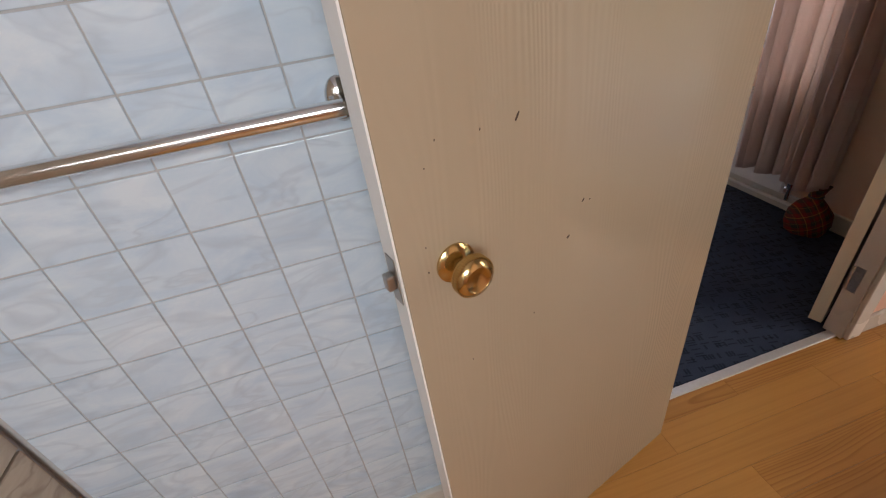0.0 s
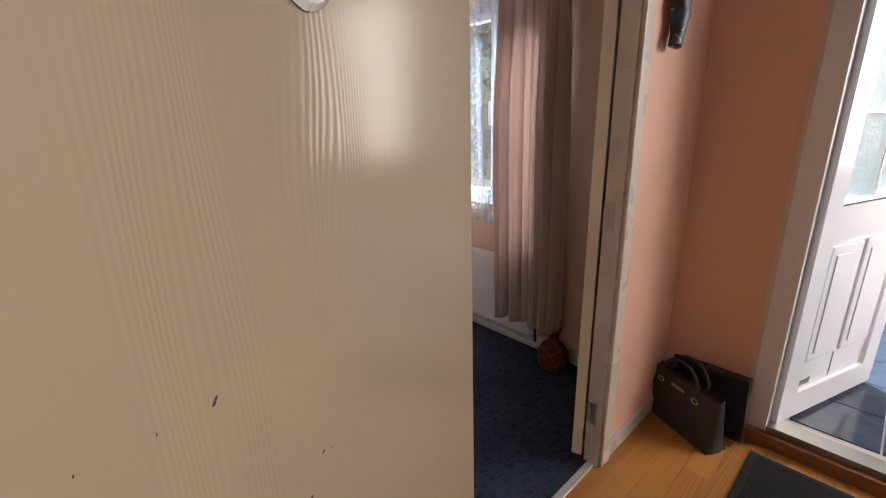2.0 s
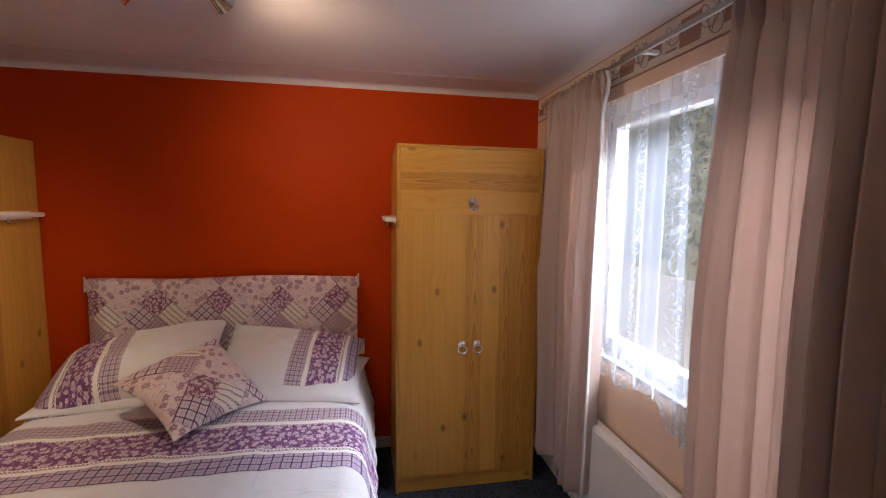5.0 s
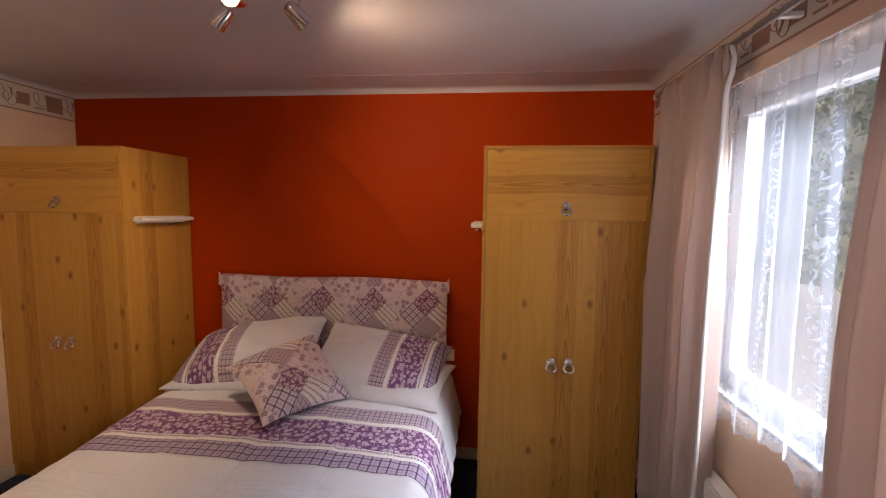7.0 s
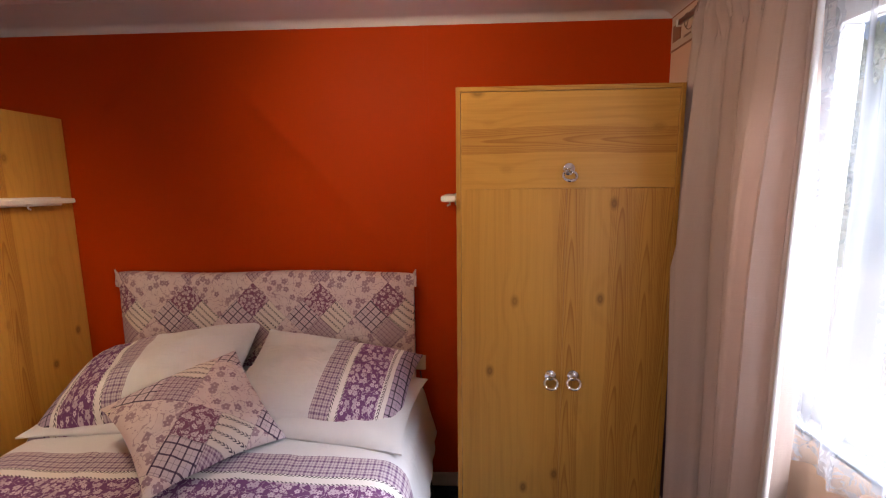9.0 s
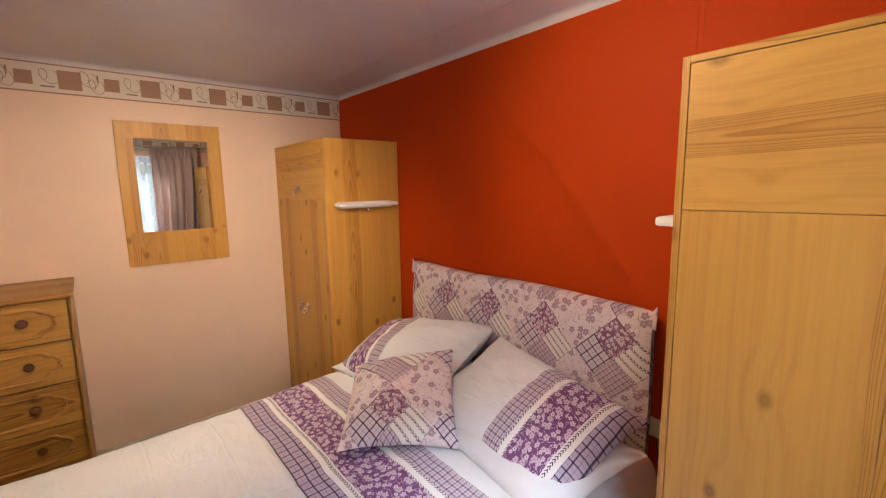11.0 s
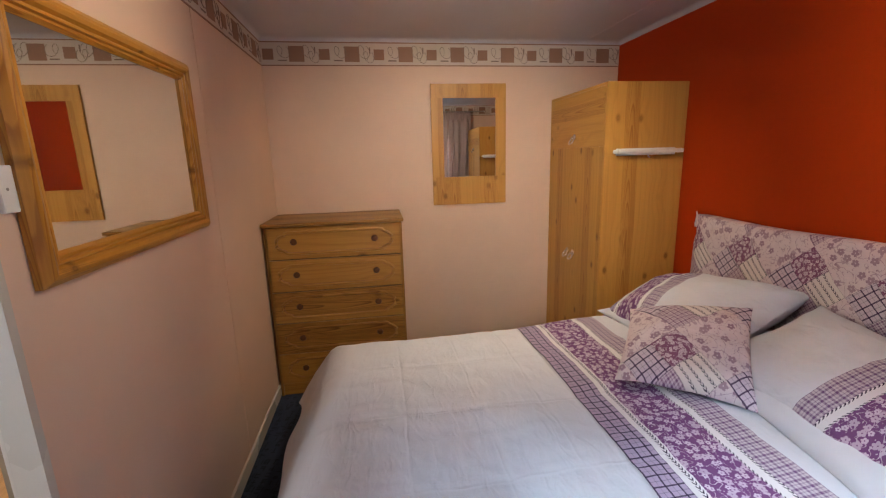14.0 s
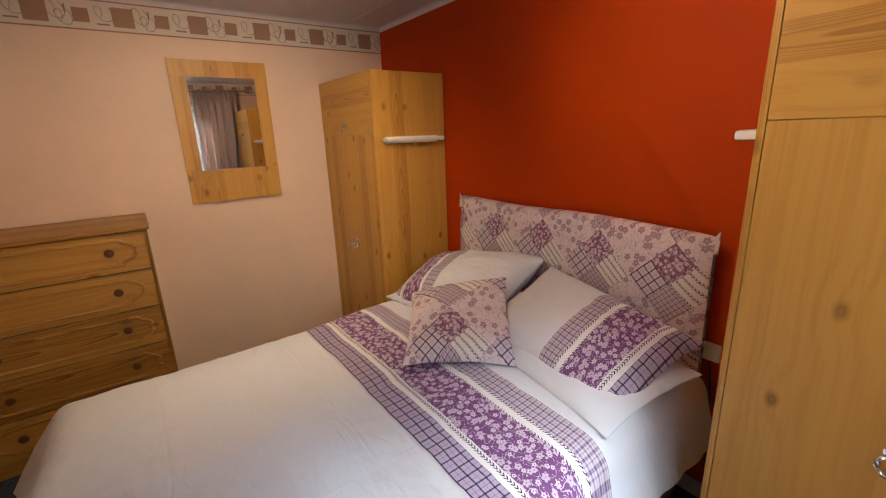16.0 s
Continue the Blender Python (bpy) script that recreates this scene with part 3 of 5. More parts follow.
setting("baseboard_south", boxes((W, DX0 - 0.06, S, S + 0.014, 0, 0.07, 0.004)), gloss_white, "white gloss skirting board", "skirting")
setting("baseboard_west", boxes((W, W + 0.014, S + 0.014, N, 0, 0.07, 0.004)), gloss_white, "white gloss skirting board", "skirting")
setting("baseboard_north", boxes((W + 0.014, E - 0.014, N - 0.014, N, 0, 0.07, 0.004)), gloss_white, "white gloss skirting board", "skirting")
setting("baseboard_east", boxes((E - 0.016, E, S, N, 0, 0.085, 0.004)), gloss_white, "white gloss skirting board with scuffs", "skirting")
setting("baseboard_hall", boxes((DX1 + 0.06, HALL_E, HALL_N - 0.014, HALL_N, 0, 0.075, 0.004)), gloss_white, "white gloss hall skirting board", "skirting")
setting("baseboard_bathroom", boxes((-0.677, 0.664, HALL_N - 0.03, HALL_N - 0.006, 0, 0.055, 0.006)), gloss_white, "white gloss bathroom skirting strip", "skirting")
# Thin sheet that turns the wall dark purple up to z 1.78.
setting("wall_patch", boxes((E - 0.003, E, 2.75, N - 0.002, 0.09, 1.78)), purple_strip, "dark purple strip on the wall beside the wardrobe", "paint patch")
setting("trim_panel_seam", boxes((1.035, 1.05, N - 0.003, N, 0.07, TOP - 0.03), (1.065, 1.069, N - 0.003, N, 0.07, TOP - 0.03)), red, "painted-over wall panel joint strip", "joint")
setting("trim_ceiling_joint", boxes((W, E, N - 0.262, N - 0.258, TOP - 0.002, TOP)), ceiling_white, "fine joint line across the ceiling boards", "joint")
setting("trim_paper_seam", boxes((-0.36, -0.354, S, S + 0.0015, 0.07, 2.13)), peach, "raised wallpaper seam", "seam")


# ---- printed border under the ceiling ----
def border(name, length, m):
    """A wallpaper border in local x, facing local -y: large and small brown squares, looped letters and short bars."""
    ob = thing(name, m, "cream wallpaper border with brown squares and scrolls", "border", kind="structure")
    part("paper", boxes((0, length, -0.002, 0.002, 0.004, 0.146)), border_paper, ob)
    part("edge_line", boxes((0, length, -0.004, -0.001, 0.0, 0.007), (0, length, -0.004, -0.001, 0.143, 0.15)), border_brown, ob)
    rnd = random.Random(len(name))
    squares, bars, scrolls = bmesh.new(), bmesh.new(), bmesh.new()

    def loop(cx, cz, w, h, lean):
        pts = []
        for i in range(22):
            a = -0.6 + i / 21 * 2.7 * math.pi
            pts.append((cx + w * math.cos(a) + lean * (i / 21 - 0.5), -0.0042, cz + h * math.sin(a * 0.94)))
        t = tube(pts, 0.0016, 5)
        me = bpy.data.meshes.new("t")
        t.to_mesh(me)
        t.free()
        scrolls.from_mesh(me)
        bpy.data.meshes.remove(me)

    x = 0.015
    while x + 0.33 < length:
        box(squares, x, x + 0.068, -0.0035, -0.001, 0.038, 0.105)
        box(bars, x + 0.095, x + 0.15, -0.0035, -0.001, 0.030, 0.038)
        loop(x + 0.125 + rnd.uniform(-0.006, 0.006), 0.085, 0.026, 0.036, 0.06)
        box(squares, x + 0.165, x + 0.262, -0.0035, -0.001, 0.026, 0.122)
        loop(x + 0.285, 0.088, 0.030, 0.04, 0.05)
        loop(x + 0.318 + rnd.uniform(-0.006, 0.006), 0.055, 0.022, 0.036, 0.05)
        box(bars, x + 0.328, x + 0.336, -0.0035, -0.001, 0.078, 0.118)
        x += 0.358
    part("square_print", squares, border_brown, ob)
    part("word_print", bars, border_scroll, ob)
    part("scroll_print", scrolls, border_scroll, ob)
    return ob


BZ = 2.094
border("border_west", N - S, pose(W, S, BZ, 0, 0, 90))
border("border_south", E - W, pose(E, S, BZ, 0, 0, 180))
border("border_east", N - S, pose(E, N, BZ, 0, 0, -90))

# ---- bedroom doorway ----
lining = boxes((DX0, DX0 + 0.02, HALL_N - 0.006, S + 0.001, 0, DZ), (DX1 - 0.02, DX1, HALL_N - 0.006, S + 0.006, 0, DZ), (DX0 + 0.02, DX1 - 0.02, HALL_N - 0.006, S + 0.006, DZ - 0.02, DZ))
d1 = thing("door_frame", pose(0, 0, 0), "white gloss bedroom door frame with chipped edges", "door frame", kind="structure")
part("lining", lining, gloss_white, d1)
part("architrave", boxes((DX0 - 0.010, DX0 + 0.014, HALL_N - 0.022, HALL_N - 0.006, 0, DZ + 0.04, 0.006)), gloss_white, d1)
part("architrave", boxes((DX1 - 0.012, DX1 + 0.05, HALL_N - 0.022, HALL_N - 0.006, 0, DZ + 0.04, 0.006)), gloss_white, d1)
part("architrave", boxes((DX0 + 0.012, DX1 - 0.012, HALL_N - 0.022, HALL_N - 0.006, DZ - 0.012, DZ + 0.04, 0.006)), gloss_white, d1)
part("threshold_strip", boxes((DX0 + 0.02, DX1 - 0.02, 0.772, 0.803, -0.01, 0.006, 0.003)), aluminium, d1, "polished metal threshold strip")


def hinge(parent, m, material):
    """An open butt hinge: two leaves and a knuckle."""
    bm = boxes((0.0, 0.034, -0.001, 0.003, -0.05, 0.05, 0.001))
    for z in (-0.03, 0.0, 0.03):
        bm2 = turned([(0.0035, 0), (0.0035, 0.002)], 8, pose(0.014, -0.002, z, 90))
        me = bpy.data.meshes.new("t")
        bm2.to_mesh(me)
        bm2.free()
        bm.from_mesh(me)
        bpy.data.meshes.remove(me)
    bmesh.ops.transform(bm, matrix=m, verts=bm.verts)
    h = part("hinge", bm, material, parent, "paint-marked steel butt hinge")
    part("knuckle", turned([(0.006, -0.046), (0.006, 0.046)], 12, m), material, h, smooth=True)
    return h


worn_metal = plain("paint_marked_hinge", (0.50, 0.48, 0.45), 0.35, 0.85, vary=0.3)
for hz in (0.24, 1.05, 1.80):
    hinge(d1, pose(DX1 - 0.02, S + 0.002, hz, 0, 0, -90), worn_metal)

LEAF = pose(DX1 - 0.011, S + 0.020, 0, 0, 0, 21)
door_2 = thing("door_2", LEAF, "white gloss bedroom door folded back towards the window wall", "door", kind="structure")
part("leaf", boxes((0.0, 0.635, 0, 0.042, 0.008, DZ - 0.025, 0.003)), gloss_white, door_2)
# Paler colour on this cream edge stands in for light from the hall.
part("edge_paint", boxes((-0.004, -0.0005, 0.001, 0.041, 0.01, DZ - 0.03)), edge_paint, door_2, "worn cream door edge, brightened for hall light")
KNOB = [(0.0, 0.0), (0.027, 0.0), (0.027, 0.004), (0.022, 0.009), (0.0105, 0.012), (0.0095, 0.028), (0.013, 0.033), (0.0245, 0.038), (0.0265, 0.046), (0.0265, 0.051), (0.0235, 0.058), (0.017, 0.0615), (0.0155, 0.060), (0.0, 0.060)]
part("knob", turned(KNOB, 28, pose(0.575, 0.042, 1.02, -90)), brass, door_2, "round brass door knob", True)

# ---- bathroom doorway and open door ----
d0 = thing("door_frame", pose(0, 0, 0), "cream gloss bathroom door frame", "door frame", kind="structure")
part("lining", boxes((0.659, 0.717, BY1 - 0.018, BY1, 0, DZ), (0.659, 0.717, BY0, BY0 + 0.018, 0, DZ), (0.659, 0.717, BY0 + 0.018, BY1 - 0.018, DZ - 0.018, DZ)), cream_gloss, d0)
part("doorstop", boxes((0.70, 0.713, BY1 - 0.03, BY1 - 0.018, 0, DZ - 0.018, 0.003)), cream_gloss, d0)
part("architrave", boxes((0.717, 0.724, BY1 - 0.014, HALL_N - 0.004, 0, DZ + 0.04, 0.007)), cream_gloss, d0)
part("architrave", boxes((0.717, 0.730, BY0 - 0.05, BY0 + 0.012, 0, DZ + 0.04, 0.007)), cream_gloss, d0)
part("architrave", boxes((0.717, 0.730, BY0 + 0.012, BY1 - 0.012, DZ - 0.012, DZ + 0.04, 0.007)), cream_gloss, d0)

ang = math.degrees(math.atan2(0.686 - 0.494, 0.704 - 0.02))
door_1 = thing("door_1", pose(0.028, 0.488, 0, 0, 0, ang), "cream gloss bathroom door with pressed wood grain, standing open", "door", kind="structure")
LW = 0.71
part("leaf", boxes((0.0, LW, 0.0, 0.036, 0.01, DZ - 0.025, 0.002)), door_paint, door_1)
part("edge_paint", boxes((-0.003, -0.0003, 0.0008, 0.0352, 0.012, DZ - 0.03)), white_plastic, door_1, "white painted door edge")
latch = part("latch_plate", boxes((-0.0045, -0.003, 0.007, 0.029, 0.950, 1.018, 0.0006)), steel, door_1, "dull steel latch plate")
part("latch_bolt", boxes((-0.016, -0.0045, 0.011, 0.025, 0.973, 0.995, 0.003)), steel, latch)
knob_ob = part("knob", turned([(r, h * 0.8) for r, h in KNOB], 40, pose(0.072, 0.0, 0.982, 90)), brass, door_1, "polished brass door knob with reeded rim", True)
bm = bmesh.new()
for i in range(48):
    a = 2 * math.pi * i / 48
    c = Vector((0.072 + 0.0262 * math.cos(a), -0.0375, 0.982 + 0.0262 * math.sin(a)))
    made = bmesh.ops.create_cube(bm, size=1.0)["verts"]
    for v in made:
        v.co = c + Vector((v.co.x * 0.0016, v.co.y * 0.011, v.co.z * 0.0016))
part("reeding", bm, brass, knob_ob)
chip_paint = plain("bare_chipped_wood", (0.05, 0.025, 0.012), 0.8)


def chip(name, x, z, w, h, tilt):
    bm = bmesh.new()
    rnd = random.Random(int(x * 1000 + z * 100))
    vs = [bm.verts.new((x + w * rnd.uniform(0.6, 1) * math.cos(a) + tilt * h * math.sin(a), -0.0006, z + h * rnd.uniform(0.6, 1) * math.sin(a))) for a in [i * math.pi / 5 for i in range(10)]]
    bm.faces.new(vs)
    r = bmesh.ops.extrude_face_region(bm, geom=list(bm.faces))
    bmesh.ops.translate(bm, vec=(0, 0.0004, 0), verts=[v for v in r["geom"] if isinstance(v, bmesh.types.BMVert)])
    part(name, bm, chip_paint, door_1, "chip in the paint showing dark wood")


for cx, cz, cw, ch, ct in ((0.178, 1.135, 0.002, 0.006, 0.5), (0.296, 0.982, 0.0018, 0.0035, 0.5), (0.268, 0.931, 0.003, 0.003, 0.6), (0.125, 1.135, 0.001, 0.002, 0.2),
                           (0.067, 1.14, 0.0008, 0.002, 0.2), (0.05, 1.114, 0.001, 0.001, 0.2), (0.036, 1.02, 0.0008, 0.002, 0), (0.034, 0.985, 0.0012, 0.0015, 0), (0.31, 0.978, 0.002, 0.001, 0), (0.20, 0.82, 0.001, 0.002, 0.2), (0.08, 0.80, 0.001, 0.0015, 0.2)):
    chip("paint_chip", cx, cz, cw, ch, ct)


# ---- bed ----
BX0, BX1, BF = -0.42, 1.02, 1.17
bed = thing("bed", pose(0.3, 2.2, 0), "double divan bed pushed head-first against the red wall", "bed")
part("divan", boxes((BX0 - 0.3 + 0.03, BX1 - 0.3 - 0.03, BF - 2.2 + 0.08, 1.0, 0.05, 0.33, 0.03)), divan_cloth, bed, smooth=True)
part("mattress", boxes((BX0 - 0.3 + 0.02, BX1 - 0.3 - 0.02, BF - 2.2 + 0.06, 1.0, 0.33, 0.545, 0.05)), duvet_cotton, bed, smooth=True)
for lx in (-0.62, 0.62):
    for ly in (-0.85, 0.9):
        part("foot", turned([(0.022, 0), (0.025, 0.05)], 12, pose(lx, ly, 0)), black_plastic, bed)

hb = thing("headboard", pose(0.277, 3.255, 0.45), "headboard covered in purple and pink patchwork cotton", "headboard")


def headboard_cover(u, v):
    a = 2 * math.pi * v
    w = 0.712 + 0.006 * math.sin(7 * u)
    x = (u - 0.5) * 2 * w
    edge = min(1, (0.5 - abs(u - 0.5)) * 16) ** 0.5
    ca, sa = math.cos(a), math.sin(a)
    px = math.copysign(abs(ca) ** 0.35, ca)
    py = math.copysign(abs(sa) ** 0.35, sa)
    z = 0.34 + px * 0.345 * (0.992 + 0.008 * edge) + 0.006 * math.sin(9 * u + 2)
    y = py * 0.052 * (0.25 + 0.75 * edge) + 0.006 * noise.noise((x * 4, z * 4, 1))
    if py < 0:
        y -= 0.016 * edge * max(0.0, min(1.0, (0.575 + 0.012 * math.sin(5 * u) - z) / 0.03))
    return (x, y, z)


cover_bm = sheet(headboard_cover, 60, 36)
cov = part("cover", cover_bm, patch_cotton, hb, smooth=True)
cov.data.transform(pose(0, 0, 0, -90))
cov.matrix_local = pose(0, 0, 0, 90)
for side in (-1, 1):
    bm = sheet(lambda u, v, s=side: (s * (0.706 + 0.022 * u), -0.01 + 0.004 * math.sin(6 * v), 0.665 + 0.035 * u * (1 - v) - 0.05 * v), 4, 4)
    solid(part("corner_ear", bm, patch_cotton, hb, smooth=True), 0.006)


def smoothstep(a, b, x):
    t = max(0.0, min(1.0, (x - a) / (b - a)))
    return t * t * (3 - 2 * t)


def drape(d, r, steep):
    """Path over a rounded edge, ending at a steepness in radians: d metres past the bend's start gives (out, down)."""
    if d <= 0:
        return d, 0.0
    q = r * steep
    a = min(d, q) / r
    rest = max(0.0, d - q)
    return r * math.sin(a) + rest * math.cos(steep), r * (1 - math.cos(a)) + rest * math.sin(steep)


def duvet_point(u, v):
    # flat cloth sizes, measured from the middle of the bed's foot end
    half, length = 0.98, 2.33
    fx = (u - 0.5) * 2 * half
    fy = v * length - 0.21
    wtop, r = 0.635, 0.11
    foot = 0.25
    dx = abs(fx) - wtop
    dy = foot - fy
    ox, downx = drape(dx, r, 1.35 if fx > 0 else 1.2)
    oy, downy = drape(dy, 0.15, 1.02 + 0.10 * smoothstep(-0.5, 0.5, fx))
    x = math.copysign(wtop + ox if dx > 0 else abs(fx), fx)
    y = foot - oy if dy > 0 else fy
    down = downx + downy
    if dx > 0 and dy > 0:
        down = max(downx, downy) + 0.35 * min(downx, downy)
        spread = min(downx, downy) * (0.35 if fx < 0 else 0.08)
        x += math.copysign(spread, fx)
        y -= spread * 0.6
    if dx > 0:
        x += math.copysign(0.010 * math.sin(fy * 21 + 1) * smoothstep(0.1, 0.35, down), fx)
    if dy > 0:
        y -= 0.007 * math.sin(fx * 13) * smoothstep(0.1, 0.35, down)
    n = noise.noise((fx * 3.2, fy * 3.2, 0.5)) * 0.011 + noise.noise((fx * 9, fy * 6, 4.5)) * 0.005
    ridge = (1 - abs(noise.noise((fx * 2.6 + 7, fy * 2.6, 9)))) ** 7 * 0.003 + (1 - abs(noise.noise((fx * 5.5, fy * 4.0 + 3, 2)))) ** 9 * 0.004
    crease = ridge - 0.004 * math.exp(-((fx - 0.03) / 0.012) ** 2) - 0.004 * math.exp(-((fy - 0.72) / 0.012) ** 2) - 0.004 * math.exp(-((fx + 0.33) / 0.009) ** 2) - 0.004 * math.exp(-((fx - 0.37) / 0.009) ** 2) + 0.004 * math.exp(-((fy - 0.46) / 0.008) ** 2) - 0.003 * math.exp(-((fy - 0.95) / 0.008) ** 2)
    crown = 0.02 * (1 - (fx / wtop) ** 2) if dx < 0 else 0
    swell = 0.03 * smoothstep(1.0, 1.6, fy)
    z = 0.59 + crown + swell + n + crease - down
    return (x, y, max(z, 0.05))


dv = thing("duvet", pose(0.3, BF - 0.06, 0), "white duvet with a printed purple patchwork band, creased", "duvet")
for piece, v0, v1, rows_v in (("cover", 0.0, 0.5558, 76), ("printed_band", 0.5558, 0.7359, 24), ("cover_head", 0.7359, 1.0, 34)):
    c_ob = part(piece, sheet(lambda u, v: duvet_point(u, v0 + (v1 - v0) * v), 130, rows_v), duvet_cotton, dv, smooth=True)
    mod = solid(c_ob, 0.018).modifiers["thickness"]
    mod.use_rim = piece == "cover"


def pillow(name, m, size, cloth, label, cat, puff=0.085, seed=0, n=34, droop=()):
    """A stuffed cushion with drawn-in sides and pointed corners, lying in local x and y."""
    hx, hy = size[0] / 2, size[1] / 2
    ob = thing(name, m, label, cat)
    faces = []
    bm = bmesh.new()
    for s in (1, -1):
        g = []
        for i in range(n + 1):
            row = []
            for j in range(n + 1):
                u, v = 2 * i / n - 1, 2 * j / n - 1
                body = max(0.0, (1 - abs(u) ** 2.6)) ** 0.55 * max(0.0, (1 - abs(v) ** 2.6)) ** 0.55
                x = u * hx * (1 - 0.07 * (1 - v * v) * 1.0 * abs(u))
                y = v * hy * (1 - 0.09 * (1 - u * u) * abs(v))
                w = noise.noise((u * 2.2 + seed, v * 2.2, s)) * 0.014 + noise.noise((u * 6 + seed, v * 6, s)) * 0.006
                low = sum(dz * max(0.0, (u * cu + v * cv) / 2) ** 2.2 for cu, cv, dz in droop)
                row.append(bm.verts.new((x, y, s * (puff * body + 0.003) + w * (0.25 + body) - low)))
            g.append(row)
        for i in range(n):
            for j in range(n):
                bm.faces.new((g[i][j], g[i + 1][j], g[i + 1][j + 1], g[i][j + 1]))
        faces.append(g)
    a, b = faces
    for i in range(n):
        for j0 in (0, n):
            bm.faces.new((a[i][j0], a[i + 1][j0], b[i + 1][j0], b[i][j0]))
            bm.faces.new((a[j0][i], a[j0][i + 1], b[j0][i + 1], b[j0][i]))
    part("case", bm, cloth, ob, smooth=True)
    return ob


under_cotton = plain("plain_white_cotton", (0.69, 0.70, 0.75), 0.85, grain=6, vary=0.08)
pillow("pillow", pose(0.68, 2.90, 0.665, 6, 2, -6), (0.72, 0.48), under_cotton, "plain white pillow lying flat under a printed one", "pillow", 0.06, 12)
pillow("pillow", pose(-0.05, 2.93, 0.665, 6, 0, 4), (0.74, 0.48), under_cotton, "plain white pillow lying flat under a slumped one", "pillow", 0.06, 15)
pillow("pillow", pose(0.66, 2.93, 0.745, 24, 5, -4), (0.72, 0.50), pillow_cotton_a, "white pillow with a printed purple floral end", "pillow", 0.085, 1, droop=((1, 1, 0.05), (1, -1, 0.03)))
pillow("pillow", pose(-0.06, 2.94, 0.752, 20, -7, 7), (0.76, 0.50), pillow_cotton_b, "white pillow with a printed floral end, slumped", "pillow", 0.125, 5, droop=((-1, 1, 0.05), (-1, -1, 0.03), (1, 1, -0.02)))
pillow("cushion", pose(0.32, 2.62, 0.775, 30, 0, 52), (0.43, 0.43), patch_cotton, "square patchwork cotton cushion lying across the pillows", "cushion", 0.06, 9, droop=((-1, 1, 0.10), (1, -1, 0.02)))


# ---- wardrobes ----
def ring_pull(parent, x, z):
    rose = part("handle", turned([(0.0, 0), (0.021, 0), (0.021, 0.004), (0.014, 0.010), (0.0, 0.012)], 20, pose(x, 0, z + 0.02, 90)), chrome, parent, "chrome drop handle", True)
    pts = [(x + 0.024 * math.sin(a), -0.020 - 0.012 * math.cos(a), z - 0.004 - 0.017 * math.cos(a)) for a in [i * 2 * math.pi / 20 for i in range(20)]]
    part("drop_ring", tube(pts, 0.0055, 8, True), chrome, rose, smooth=True)
    part("post", turned([(0.006, 0), (0.007, 0.012), (0.004, 0.020)], 10, pose(x, -0.006, z + 0.016, 90)), chrome, rose, smooth=True)


def wardrobe(m, label, width=0.78, depth=0.47, high=1.865):
    ob = thing("wardrobe", m, label, "wardrobe", "wardrobes beside the bed")
    t = 0.016
    part("side_panel", boxes((0, t, 0, depth, 0, high, 0.001)), pine, ob)
    part("side_panel", boxes((width - t, width, 0, depth, 0, high, 0.001)), pine, ob)
    part("top", boxes((t, width - t, 0, depth, high - t, high, 0.001)), pine_wide, ob)
    part("back_panel", boxes((t, width - t, depth - 0.006, depth, 0.03, high - t)), pine, ob)
    part("plinth", boxes((t, width - t, 0.012, 0.028, 0, 0.085)), pine_wide, ob)
    split = 1.515
    part("top_panel", boxes((t + 0.002, width - t - 0.002, 0.001, 0.017, split + 0.0007, high - t - 0.002, 0.0012)), pine_wide, ob)
    a = part("door", boxes((t + 0.002, width / 2 - 0.0003, 0.001, 0.017, 0.088, split - 0.0007, 0.0006)), pine, ob)
    b = part("door", boxes((width / 2 + 0.0003, width - t - 0.002, 0.001, 0.017, 0.088, split - 0.0007, 0.0006)), pine, ob)
    ring_pull(ob, width / 2 + 0.005, 1.562)
    ring_pull(a, width / 2 - 0.042, 0.80)
    ring_pull(b, width / 2 + 0.042, 0.80)
    return ob


wardrobe(pose(1.200, 2.84, 0), "tall pine-effect wardrobe with chrome drop handles beside the curtain")
wardrobe(pose(W + 0.004, 2.81, 0), "tall pine-effect wardrobe with chrome drop handles in the corner", depth=0.50)


def side_rail(m, length):
    """A white moulded rail with rounded ends, a lip and a hook, along local y."""
    ob = thing("hanging_rail", m, "white plastic rail fixed to a wardrobe side", "rail", "rails on the wardrobes")
    bm = boxes((0, 0.058, 0, length, -0.012, 0.012, 0.009))
    part("bar", bm, white_plastic, ob, smooth=True)
    part("back_plate", boxes((0, 0.006, 0.02, length - 0.02, -0.022, 0.018, 0.002)), white_plastic, ob)
    part("hook", tube([(0.03, length / 2, -0.010), (0.03, length / 2, -0.028), (0.042, length / 2, -0.034)], 0.004, 8), white_plastic, ob, smooth=True)
    return ob


side_rail(pose(W + 0.784, 2.86, 1.482), 0.41)
side_rail(pose(1.200, 3.28, 1.482, 0, 0, 180), 0.41)


